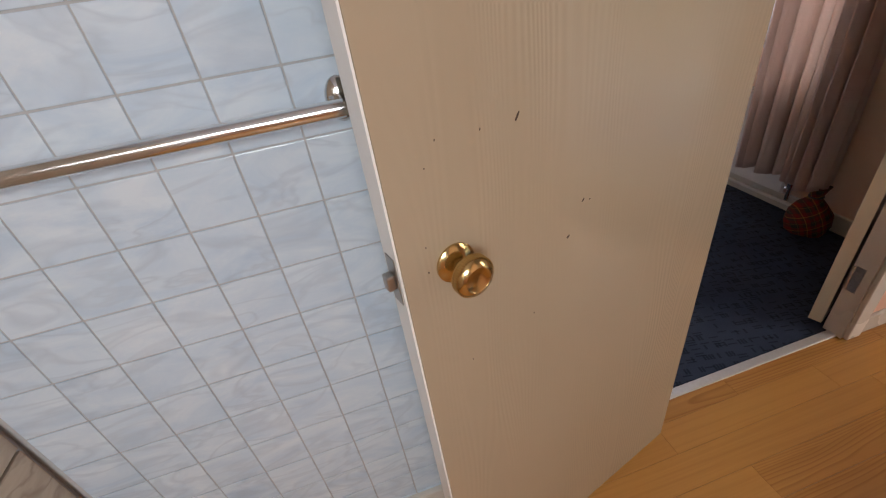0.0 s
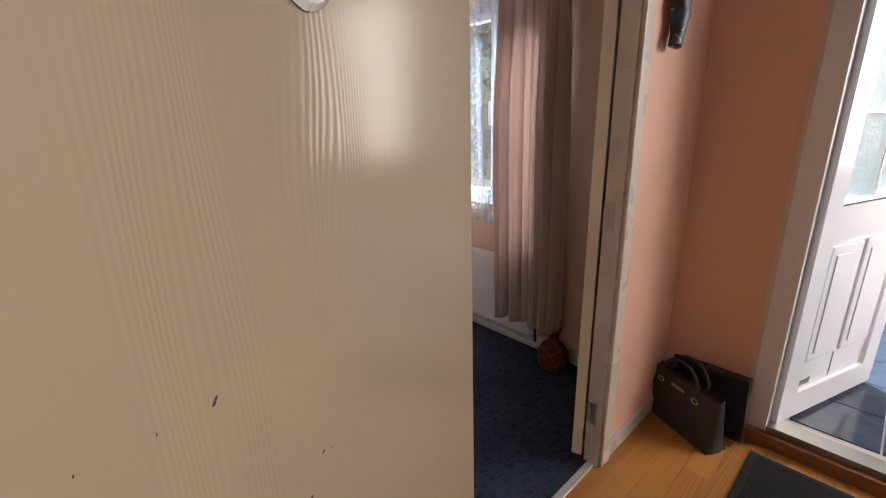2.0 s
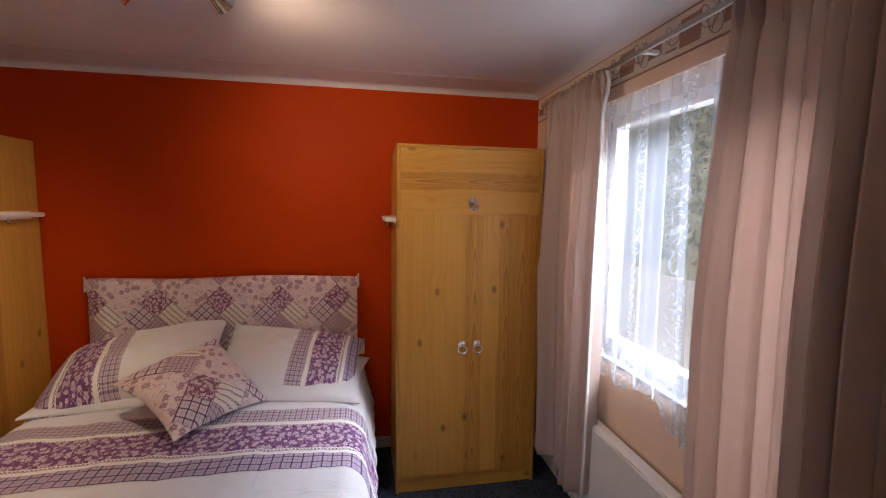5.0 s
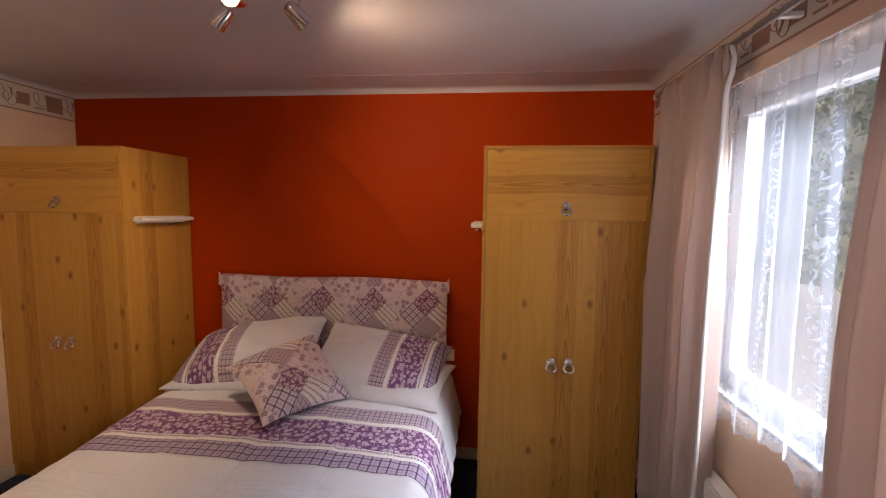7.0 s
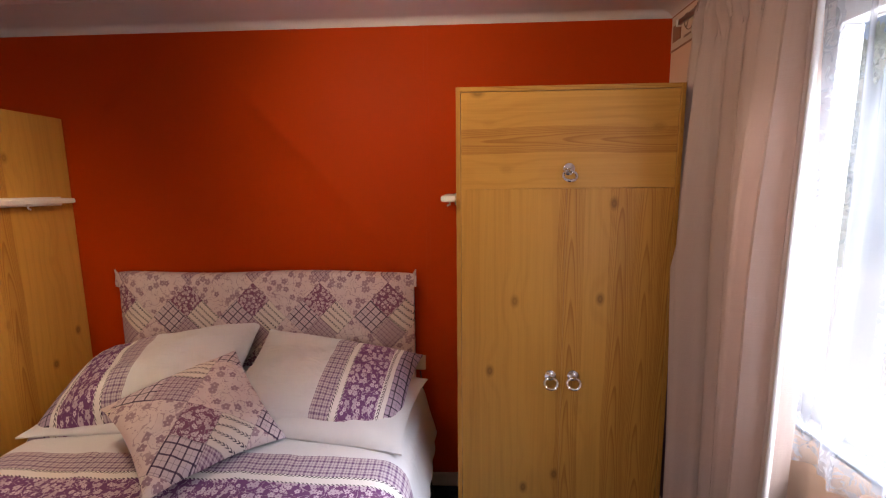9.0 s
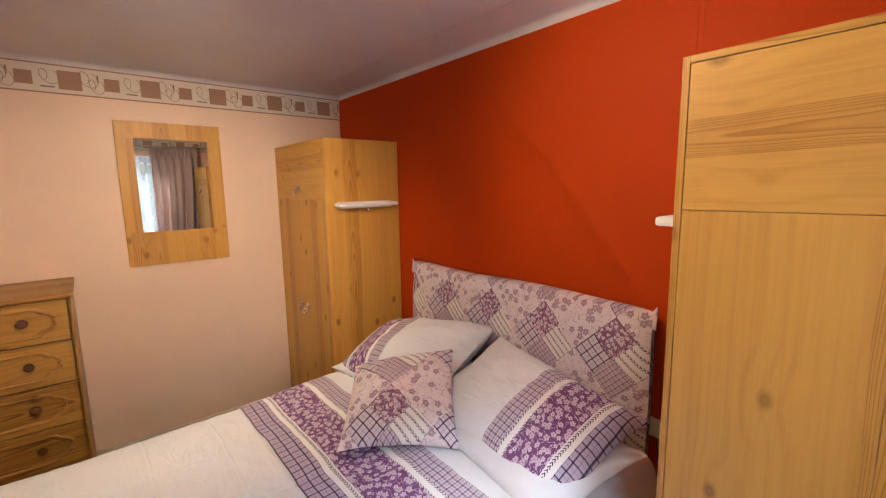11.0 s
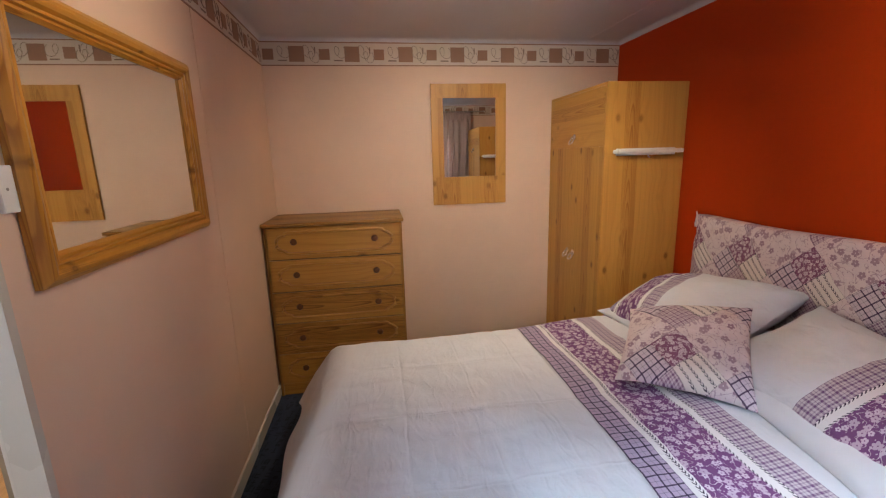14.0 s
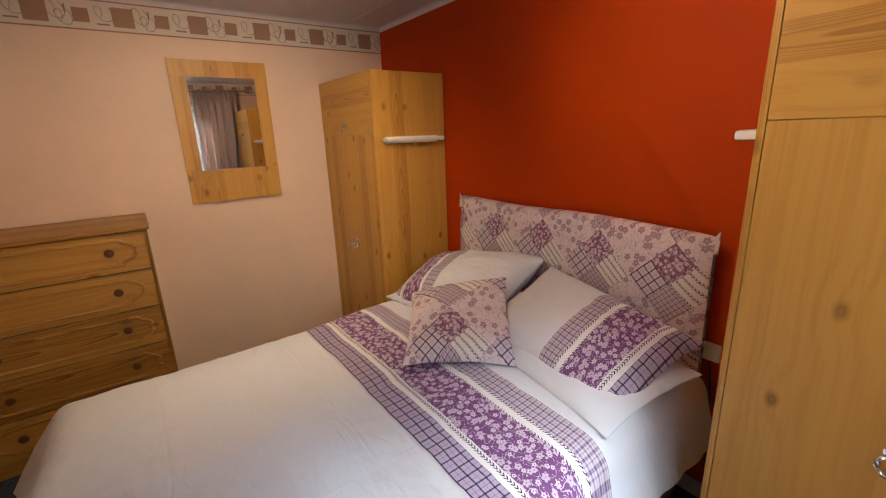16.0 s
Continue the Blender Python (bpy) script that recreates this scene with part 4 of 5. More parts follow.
# ---- chest of drawers ----
def chest(m):
    """Front faces local +x; width runs along local y."""
    ob = thing("chest_of_drawers", m, "honey pine chest of five drawers with turned knobs", "chest of drawers")
    dp, wd, hi = 0.465, 0.82, 1.12
    part("side_panel", boxes((0, dp, 0, 0.016, 0, hi - 0.02)), chest_side, ob)
    part("side_panel", boxes((0, dp, wd - 0.016, wd, 0, hi - 0.02)), chest_side, ob)
    part("back_panel", boxes((0, 0.006, 0.016, wd - 0.016, 0, hi - 0.02)), chest_side, ob)
    part("plinth", boxes((dp - 0.03, dp - 0.012, 0.016, wd - 0.016, 0, 0.075)), chest_pine, ob)
    part("top", boxes((-0.005, dp + 0.02, -0.012, wd + 0.012, hi - 0.02, hi, 0.005)), chest_pine, ob)
    # Solid black filler colours in the shade between the drawer fronts.
    part("carcass_rail", boxes((0.02, dp - 0.02, 0.016, wd - 0.016, 0.078, hi - 0.022)), black_plastic, ob, "black filler that puts shade into the drawer gaps")
    step = (hi - 0.02 - 0.08) / 5
    for i in range(5):
        z0, z1 = 0.082 + i * step, 0.082 + (i + 1) * step - 0.006
        d = part("drawer", boxes((dp - 0.018, dp, 0.004, wd - 0.004, z0, z1, 0.004)), chest_pine, ob)
        # routed panel line with clipped, curved corners
        yc, zc, hw, hh = wd / 2, (z0 + z1) / 2, wd / 2 - 0.065, (z1 - z0) / 2 - 0.034
        pts = []
        for sy, sz in ((1, 1), (1, -1), (-1, -1), (-1, 1)):
            corner = [(yc + sy * (hw - 0.075), zc + sz * hh), (yc + sy * (hw - 0.055), zc + sz * (hh - 0.004)), (yc + sy * (hw - 0.045), zc + sz * (hh - 0.018)), (yc + sy * (hw - 0.02), zc + sz * (hh - 0.026)), (yc + sy * hw, zc + sz * (hh - 0.045))]
            pts += corner if sy * sz > 0 else list(reversed(corner))
        part("moulding", tube([(dp - 0.0005, y, z) for y, z in pts], 0.009, 8, True), chest_pine, d, smooth=True)
        # Thin dark tube draws the shade of the routed line; nothing is cut in.
        part("groove", tube([(dp + 0.0006, yc + (y - yc) * 0.975, zc + (z - zc) * 0.90) for y, z in pts], 0.0028, 6, True), sill_wood, d, smooth=True)
        for ky in (0.17, wd - 0.17):
            part("knob", turned([(0.010, 0), (0.008, 0.008), (0.017, 0.014), (0.020, 0.021), (0.016, 0.028), (0.0, 0.031)], 18, pose(dp, ky, zc + 0.01, 0, 90)), knob_wood, d, "dark turned wooden knob", True)
    return ob


chest(pose(W + 0.018, S + 0.018, 0))


# ---- mirrors and switch ----
def wall_mirror(m):
    """A flat pine board with a mirror set in it, facing local +x, width along local y."""
    ob = thing("wall_mirror", m, "flat pine-effect board with an inset mirror hanging on the peach wall", "mirror")
    w, h = 0.54, 0.84
    y0, y1, z0, z1 = 0.085, w - 0.075, 0.20, h - 0.095
    for b in ((0, 0.016, 0, w, 0, z0), (0, 0.016, 0, w, z1, h)):
        part("board_rail", boxes(b), pine, ob)
    for b in ((0, 0.016, 0, y0, z0, z1), (0, 0.016, y1, w, z0, z1)):
        part("board_stile", boxes(b), pine, ob)
    part("mirror_glass", boxes((0.004, 0.010, y0, y1, z0, z1)), silver, ob, "clear mirror glass")
    part("stud", turned([(0.004, 0), (0.004, 0.003)], 10, pose(0.016, w / 2 + 0.04, 0.045, 0, 90)), chrome, ob)
    return ob


wall_mirror(pose(W + 0.006, 1.918, 1.138, 0, 0, -0.6))


def framed_mirror(m, w, h):
    """A mirror in a moulded timber frame, facing local +y, width along local x."""
    ob = thing("framed_mirror", m, "large mirror in a moulded orange pine frame", "mirror")
    prof = [(0.0, 0.0), (0.0, 0.016), (0.006, 0.022), (0.014, 0.029), (0.024, 0.032), (0.034, 0.029), (0.040, 0.019), (0.045, 0.023), (0.050, 0.023), (0.053, 0.015), (0.060, 0.017), (0.068, 0.008), (0.068, 0.0)]
    sides = (((0, 0), (1, 0), (0, 1)), ((w, h), (-1, 0), (0, -1)), ((w, 0), (0, 1), (-1, 0)), ((0, h), (0, -1), (1, 0)))
    for (ox, oz), (ax, az), (ix, iz) in sides:
        length = w if ax else h
        bm = bmesh.new()
        ends = []
        for end in (0, 1):
            ring = []
            for d, y in prof:
                s = d if end == 0 else length - d
                ring.append(bm.verts.new((ox + ax * s + ix * d, y, oz + az * s + iz * d)))
            ends.append(ring)
        n = len(prof)
        for i in range(n):
            bm.faces.new((ends[0][i], ends[0][(i + 1) % n], ends[1][(i + 1) % n], ends[1][i]))
        bm.faces.new(ends[0]), bm.faces.new(list(reversed(ends[1])))
        part("frame_rail", bm, frame_pine if ax else frame_pine_up, ob)
    part("mirror_glass", boxes((0.06, w - 0.06, 0.002, 0.006, 0.06, h - 0.06)), silver, ob, "clear mirror glass")
    return ob


framed_mirror(pose(-0.19, S + 0.002, 1.232), 0.89, 0.615)

sw = thing("light_switch", pose(0.690, S, 1.44), "white plastic light switch on the peach wall", "switch")
part("plate", boxes((-0.045, 0.045, 0, 0.011, -0.045, 0.045, 0.003)), white_plastic, sw)
part("rocker", boxes((-0.008, 0.008, 0.011, 0.016, -0.013, 0.013, 0.002)), white_plastic, sw)
for sx in (-0.03, 0.03):
    part("screw", turned([(0.003, 0), (0.003, 0.0015)], 8, pose(sx, 0.0105, 0, -90)), steel, sw)
so = thing("wall_socket", pose(1.0, N, 0.665), "yellowed cream wall socket beside the headboard", "socket")
part("plate", boxes((-0.036, 0.036, -0.012, 0, -0.036, 0.036, 0.003)), edge_paint, so)
part("rocker", boxes((0.012, 0.026, -0.016, -0.012, 0.003, 0.026, 0.002)), edge_paint, so)

cable = thing("power_cable", pose(1.03, N - 0.02, 0.0), "thin black power cable hanging from the socket to the carpet", "cable")
part("lead", tube([(-0.02, -0.005, 0.63), (0.0, -0.012, 0.5), (0.012, -0.01, 0.3), (0.02, -0.015, 0.1), (0.035, -0.05, 0.012), (0.06, -0.14, 0.006), (0.02, -0.24, 0.006)], 0.0035, 8), black_plastic, cable, smooth=True)

# ---- window ----
win = thing("window_1", pose(E, WY0, WZ0), "white plastic bedroom window with an opening sash", "window", kind="structure")
ww, wh = WY1 - WY0, WZ1 - WZ0
FX = 0.06


def rect_frame(bm, x0, x1, y0, y1, z0, z1, t):
    box(bm, x0, x1, y0, y1, z0, z0 + t, 0.004), box(bm, x0, x1, y0, y1, z1 - t, z1, 0.004)
    box(bm, x0, x1, y0, y0 + t, z0 + t, z1 - t, 0.004), box(bm, x0, x1, y1 - t, y1, z0 + t, z1 - t, 0.004)
    return bm


part("window_frame", rect_frame(bmesh.new(), FX, FX + 0.06, 0, ww, 0, wh, 0.05), pvc, win)
part("mullion", boxes((FX, FX + 0.06, 0.40, 0.46, 0.05, wh - 0.05, 0.004)), pvc, win)
sash = part("sash", rect_frame(bmesh.new(), FX - 0.012, FX + 0.05, 0.46, ww - 0.05, 0.04, wh - 0.05, 0.045), pvc, win)
part("handle", boxes((FX - 0.045, FX - 0.012, 0.475, 0.50, 0.54, 0.56, 0.004), (FX - 0.045, FX - 0.03, 0.475, 0.50, 0.48, 0.62, 0.005)), white_plastic, sash)
for a, b in ((0.05, 0.40), (0.515, ww - 0.105)):
    pane = part("pane", boxes((FX + 0.024, FX + 0.028, a, b, 0.05 if a < 0.1 else 0.085, wh - (0.05 if a < 0.1 else 0.095))), pane_glass, win)
    pane.visible_shadow = False
part("window_sill", boxes((0.0, FX, 0.0, ww, -0.012, 0.008, 0.003)), pvc, win)

# ---- net and curtains ----
def net_point(u, v):
    y = 1.16 * u
    x = 0.014 * math.sin(u * 52 + 0.6 * math.sin(u * 9)) * (0.35 + 0.65 * v) + 0.006 * math.sin(u * 131)
    rise = 0.10 * smoothstep(0.20, 0.215, u) - 0.08 * smoothstep(0.38, 0.395, u) + 0.09 * smoothstep(0.55, 0.565, u) - 0.04 * smoothstep(0.76, 0.775, u)
    scallop = 0.008 * abs(math.sin(u * 66)) + rise - 0.02
    z = 1.27 * (1 - v) + scallop * v
    return (x, y + 0.008 * math.sin(v * 3 + u * 20) * v, z)


nets = thing("net_curtain", pose(E - 0.035, 1.33, 0.745), "white lace net curtain hanging in soft folds", "net curtain")
part("voile", sheet(net_point, 170, 24), net_mat, nets, smooth=True)
part("wire", tube([(0, -0.02, 1.275), (0, 1.18, 1.275)], 0.0025, 6), white_plastic, nets)


lining_cloth = plain("cream_curtain_lining", (0.66, 0.62, 0.60), 0.85, grain=200, vary=0.08)


def curtain(m, w_top, w_low, high, folds, label, lean, seed, depth=0.034, hem_side=0.0):
    """Pinch-pleated cloth; width along local y, hanging down from local z = high."""
    rnd = random.Random(seed)
    phase = [rnd.uniform(-0.5, 0.5) for _ in range(8)]
    ob = thing("curtain", m, label, "curtain", "window curtains")

    def f(u, v):
        drop = v
        w = w_top + (w_low - w_top) * smoothstep(0.0, 0.9, drop)
        wig = 0.22 * math.sin(u * 5 + phase[0]) + 0.12 * math.sin(u * 13 + phase[1])
        a = (u * folds + wig) * 2 * math.pi
        head = math.exp(-((drop - 0.035) / 0.03) ** 2)
        amp = depth * (0.45 + 0.65 * smoothstep(0.02, 0.5, drop)) * (0.75 + 0.35 * math.sin(u * 9 + phase[2]))
        wave = math.sin(a) + 0.45 * math.sin(2 * a + phase[3]) + 0.22 * math.sin(3 * a + phase[4])
        tuck = smoothstep(0.0, 0.12, drop)
        x = amp * (wave * (0.35 + 0.65 * tuck) + 0.25 * math.sin(7 * a) * (1 - tuck)) - 0.020 * head * math.sin(a * 3)
        y = w * u + lean * smoothstep(0.05, 1.0, drop) + 0.012 * math.sin(a + 0.8) * (1 - head) + 0.02 * math.sin(drop * 3.1) * (u - 0.5)
        z = high * (1 - drop) + 0.012 * math.sin(a * 0.5) * drop
        z += 0.008 * math.sin(a * 2) * (1 if drop < 0.005 else 0)
        return (x, y, z)

    cl = part("cloth", sheet(f, folds * 26, 50), curtain_mat, ob, smooth=True)
    solid(cl, 0.003, 0)
    edge = part("lining_edge", sheet(lambda u, v: (f(hem_side, v)[0] + 0.008 + 0.016 * u, f(hem_side, v)[1] + (0.004 if hem_side else -0.004), f(hem_side, v)[2]), 2, 40), lining_cloth, ob, "cream lining edge", True)
    solid(edge, 0.003, 0)
    return ob


curtain(pose(E - 0.105, 2.38, 0.22), 0.51, 0.41, 1.92, 6, "mauve satin pinch-pleat curtain drawn back beside the wardrobe", -0.005, 3, 0.052)
curtain(pose(E - 0.115, 1.31, 0.22), 0.39, 0.40, 1.94, 8, "mauve satin pinch-pleat curtain drawn back towards the door", -0.03, 8, 0.056, 1.0)
rail = thing("curtain_rail", pose(E - 0.075, 1.22, 2.145), "white curtain rail fixed along the window wall", "curtain rail")
part("track", boxes((-0.006, 0.006, 0.0, 1.88, -0.010, 0.010, 0.003)), steel, rail)
for by in (0.1, 0.95, 1.8):
    part("bracket", boxes((0.006, 0.073, by, by + 0.02, -0.008, 0.008, 0.002)), white_plastic, rail)
for end in (-0.012, 1.88):
    part("end_stop", boxes((-0.009, 0.009, end, end + 0.012, -0.013, 0.013, 0.003)), white_plastic, rail)

# ---- radiator ----
rad = thing("radiator", pose(E - 0.075, 1.50, 0.11), "white flat panel radiator under the window", "radiator")
part("panel", boxes((0, 0.028, 0, 1.20, 0, 0.44, 0.006)), enamel, rad, smooth=False)
part("top_grille", boxes((0.004, 0.062, 0.004, 1.196, 0.440, 0.449, 0.002)), enamel, rad)
for k in (0.2, 0.95):
    part("wall_bracket", boxes((0.028, 0.07, k, k + 0.03, 0.05, 0.40)), enamel, rad)
for k, s in ((0.0, -1), (1.2, 1)):
    v = part("valve", turned([(0.011, -0.06), (0.011, 0.0), (0.016, 0.004), (0.016, 0.03), (0.010, 0.034)], 14, pose(0.02, k + s * 0.03, 0.03)), chrome, rad, "small chrome radiator valve", True)
    part("tail", tube([(0.02, k, 0.03), (0.02, k + s * 0.03, 0.03)], 0.008, 8), chrome, v)
pipe = thing("heating_pipe", pose(E - 0.035, 1.47, 0.05), "white painted heating pipe along the skirting", "pipe")
part("run", tube([(0, -0.1, 0.0), (0, 1.27, 0.0), (0.0, 1.29, -0.03)], 0.009, 10), enamel, pipe, smooth=True)


# ---- ceiling spotlights ----
fit_x, fit_y = 0.49, 2.12
lights = thing("ceiling_spotlights", pose(fit_x, fit_y, TOP), "chrome ceiling spotlight bar with lit warm bulbs", "ceiling light")
part("rose", turned([(0.0, -0.022), (0.045, -0.022), (0.05, -0.016), (0.05, 0.0)], 28), chrome, lights, smooth=True)
part("bar", tube([(-0.16, 0, -0.035), (0.16, 0, -0.035)], 0.007, 10), chrome, lights, smooth=True)
part("cross_bar", tube([(0, 0.01, -0.035), (0, -0.16, -0.035)], 0.007, 10), chrome, lights, smooth=True)
part("stem", tube([(0, 0, -0.02), (0, 0, -0.036)], 0.008, 10), chrome, lights)
AIMS = ((-0.13, 0.0, Vector((-0.78, 0.02, -0.69))), (0.13, 0.0, Vector((0.47, 0.75, -0.48))), (0.0, -0.13, Vector((0.02, -0.95, -0.20))))
for (hx, hy, aim), watts, cone in zip(AIMS, (72, 32, 27), (120, 146, 88)):
    aim = aim.normalized()
    q = aim.to_track_quat("Z", "Y").to_matrix().to_4x4()
    at = Matrix.Translation((hx, hy - 0.02, -0.115)) @ q
    part("swivel", tube([(hx, hy, -0.035), (hx, hy - 0.02, -0.09)], 0.005, 8), chrome, lights)
    shell = part("lamp_head", turned([(0.008, -0.045), (0.018, -0.042), (0.024, -0.02), (0.031, 0.025), (0.029, 0.025), (0.022, -0.015), (0.001, -0.02)], 24, at), chrome, lights, smooth=True)
    part("bulb", turned([(0.0, -0.012), (0.018, -0.010), (0.024, 0.010), (0.020, 0.017), (0.0, 0.019)], 20, at), bulb_glow, shell, "lit warm bulb", True)
    tip = Vector((fit_x + hx, fit_y + hy - 0.02, TOP - 0.115)) + aim * 0.045
    lamp("spotlight_bulb", "SPOT", look(tip, tip + aim), watts, WARM, spot_size=radians(cone), spot_blend=1.0, shadow_soft_size=0.025)

# ---- tartan doorstop ----
stop = thing("doorstop_bag", pose(2.03, 1.31, 0) @ Matrix.Diagonal((0.82, 0.82, 0.9, 1)), "red tartan fabric doorstop tied at the neck, on the carpet", "doorstop")
bm = turned([(0.06, 0.0), (0.098, 0.012), (0.112, 0.06), (0.105, 0.11), (0.075, 0.16), (0.036, 0.195), (0.030, 0.21)], 28)
for v in bm.verts:
    v.co.x += 0.010 * noise.noise(v.co * 14)
    v.co.y += 0.010 * noise.noise(v.co * 14 + Vector((5, 0, 0)))
part("sack", bm, tartan, stop, smooth=True)
bm = turned([(0.030, 0.208), (0.034, 0.225), (0.052, 0.265), (0.046, 0.267), (0.020, 0.225)], 28)
for v in bm.verts:
    v.co.x *= 1 + 0.25 * math.sin(5 * math.atan2(v.co.y, v.co.x))
part("ruffle", bm, tartan, stop, smooth=True)
part("tie", tube([(0.034 * math.cos(a), 0.034 * math.sin(a), 0.207) for a in [i * math.pi / 8 for i in range(16)]], 0.004, 6, True), black_plastic, stop)

# ---- hall: entrance ----
ent = thing("door_3", pose(HALL_E, FY1, 0.06), "white plastic entrance frame around the open front door", "door frame", kind="structure")
oh = 2.02
part("frame_post", boxes((-0.012, 0.075, -0.075, 0.0, 0, oh, 0.004)), pvc, ent)
part("frame_post", boxes((-0.012, 0.075, FY0 - FY1, FY0 - FY1 + 0.075, 0, oh, 0.004)), pvc, ent)
part("frame_head", boxes((-0.012, 0.075, FY0 - FY1 + 0.075, -0.075, oh - 0.075, oh, 0.004)), pvc, ent)
part("threshold", boxes((-0.012, 0.075, FY0 - FY1 + 0.075, -0.075, 0.0, 0.03, 0.004)), steel, ent, "aluminium door threshold")
part("wall_trim", boxes((-0.006, -0.0005, 0.0, 0.018, 0, oh)), border_paper, ent, "ragged cream paint strip beside the frame")
setting("trim_step", boxes((HALL_E - 0.035, HALL_E, FY0 - 0.02, FY1 + 0.10, -0.01, 0.058, 0.004)), sill_wood, "stained wooden step under the front door", "step")
DOORM = pose(HALL_E + 0.05, FY1 - 0.072, 0.085, 0, 0, -19)
fd = thing("door_4", DOORM, "white plastic front door with leaded frosted glass, open outwards", "door", kind="structure")
dw, dh = 0.74, 1.93
bm = boxes((0, 0.105, -0.03, 0.03, 0, dh), (dw - 0.105, dw, -0.03, 0.03, 0, dh), (0.105, dw - 0.105, -0.03, 0.03, 0, 0.12), (0.105, dw - 0.105, -0.03, 0.03, dh - 0.11, dh), (0.105, dw - 0.105, -0.03, 0.03, 0.82, 0.95))
part("stile_frame", bm, pvc, fd)
part("lower_panel", boxes((0.105, dw - 0.105, -0.014, 0.014, 0.12, 0.82)), pvc, fd)
for k in (0.125, dw / 2 + 0.012):
    rp = part("raised_panel", boxes((k, k + 0.232, -0.026, -0.014, 0.26, 0.78, 0.009)), pvc, fd)
    part("panel_field", boxes((k + 0.035, k + 0.197, -0.031, -0.026, 0.30, 0.74, 0.004)), pvc, rp)
part("kick_mark", boxes((0.135, 0.215, -0.0165, -0.014, 0.135, 0.165, 0.002)), steel, fd, "small metal plate")
part("scratch_bar", boxes((0.36, 0.366, -0.0165, -0.014, 0.13, 0.25)), steel, fd)
pane = part("glazing", boxes((0.105, dw - 0.105, -0.006, 0.006, 0.95, dh - 0.11)), frosted, fd, "frosted patterned glass")
pane.visible_shadow = False
part("glazing_bar", boxes((dw / 2 - 0.006, dw / 2 + 0.006, -0.009, 0.009, 0.95, dh - 0.11), (0.105, dw - 0.105, -0.009, 0.009, 1.28, 1.292), (0.105, dw - 0.105, -0.009, 0.009, 1.58, 1.592)), steel, fd, "dull lead glazing bars")
part("seal", boxes((0.105, dw - 0.105, -0.0315, -0.030, 0.945, 0.953)), black_rubber, fd)

# ---- hall: bag, board, mat, ornament ----
bagm = pose(2.04, 0.63, 0.0, 0, 0, 65) @ Matrix.Diagonal((1.24, 1.05, 0.93, 1))
bag = thing("handbag", bagm, "charcoal leather-look tote handbag with a hanging tag", "handbag")


def bag_shell(u, v):
    a = 2 * math.pi * u
    ca, sa = math.cos(a), math.sin(a)
    hw, hd = 0.165 - 0.012 * v, 0.055 - 0.03 * v
    x = math.copysign(abs(ca) ** 0.4, ca) * hw
    y = math.copysign(abs(sa) ** 0.5, sa) * hd
    return (x, y, 0.26 * v + 0.006 * math.sin(a * 2) * v)


part("body", sheet(bag_shell, 48, 10), bag_leather, bag, smooth=True)
part("base", boxes((-0.16, 0.16, -0.052, 0.052, 0.0, 0.006, 0.002)), bag_leather, bag)
part("zip_top", boxes((-0.145, 0.145, -0.012, 0.012, 0.235, 0.25, 0.004)), black_plastic, bag)
for yy in (0.028, -0.028):
    pts = [(0.075 * math.cos(a), yy, 0.25 + 0.105 * math.sin(a)) for a in [math.pi * i / 14 for i in range(15)]]
    hd = part("handle", tube([(0.075, yy, 0.20)] + pts + [(-0.075, yy, 0.20)], 0.007, 8), bag_leather, bag, smooth=True)
    for sx in (-0.075, 0.075):
        part("ring", tube([(sx + 0.013 * math.cos(a), yy * 1.3, 0.205 + 0.013 * math.sin(a)) for a in [2 * math.pi * i / 12 for i in range(12)]], 0.0025, 6, True), chrome, hd)
part("name_plate", boxes((-0.03, 0.03, 0.032, 0.036, 0.205, 0.222, 0.001)), steel, bag)
part("tag", boxes((0.088, 0.122, 0.058, 0.062, 0.055, 0.12, 0.001)), white_plastic, bag, "white hanging tag")
part("tag_strap", tube([(0.1, 0.042, 0.2), (0.105, 0.052, 0.12)], 0.003, 6), black_plastic, bag)

folder = thing("black_case", pose(2.105, 0.56, 0.0, 0, 0, 78) @ pose(0, 0, 0, 9, 6), "flat black case leaning on the hall wall behind the handbag", "case")
part("shell", boxes((-0.18, 0.18, -0.012, 0.012, 0.0, 0.29, 0.004)), black_plastic, folder)
part("rim", boxes((-0.178, 0.178, 0.012, 0.015, 0.272, 0.288)), bag_leather, folder)

dm = thing("doormat", pose(1.875, -0.10, 0.0), "charcoal ribbed doormat on the laminate floor", "doormat")
part("mat_body", boxes((-0.185, 0.185, -0.45, 0.45, 0.0, 0.012, 0.006)), mat_rib, dm)
bm = bmesh.new()
for i in range(24):
    box(bm, -0.165 + i * 0.0139, -0.158 + i * 0.0139, -0.42, 0.42, 0.012, 0.0145)
part("ribs", bm, mat_rib, dm)


def foil_mat():
    g = Graph("dark_patterned_cloth")
    p = g.coords()
    x, y, z = g.xyz(p)
    zig = g.m("FRACT", g.m("ADD", g.m("MULTIPLY", z, 26.0), g.m("MULTIPLY", g.m("ABSOLUTE", g.m("SUBTRACT", g.m("FRACT", g.m("MULTIPLY", x, 22.0)), 0.5)), 1.6)))
    n = g.noise(p, 22, 2)
    col = g.mix(g.ramp(n, [(0.4, 0), (0.6, 1)]), (0.012, 0.012, 0.016), (0.02, 0.05, 0.11))
    col = g.mix(g.m("MULTIPLY", g.less(zig, 0.14), g.m("GREATER_THAN", g.noise(p, 9, 2), 0.47)), col, (0.42, 0.36, 0.22))
    g.bump(g.noise(p, 40, 3), 0.6, 0.006)
    return g.done(col, 0.45)


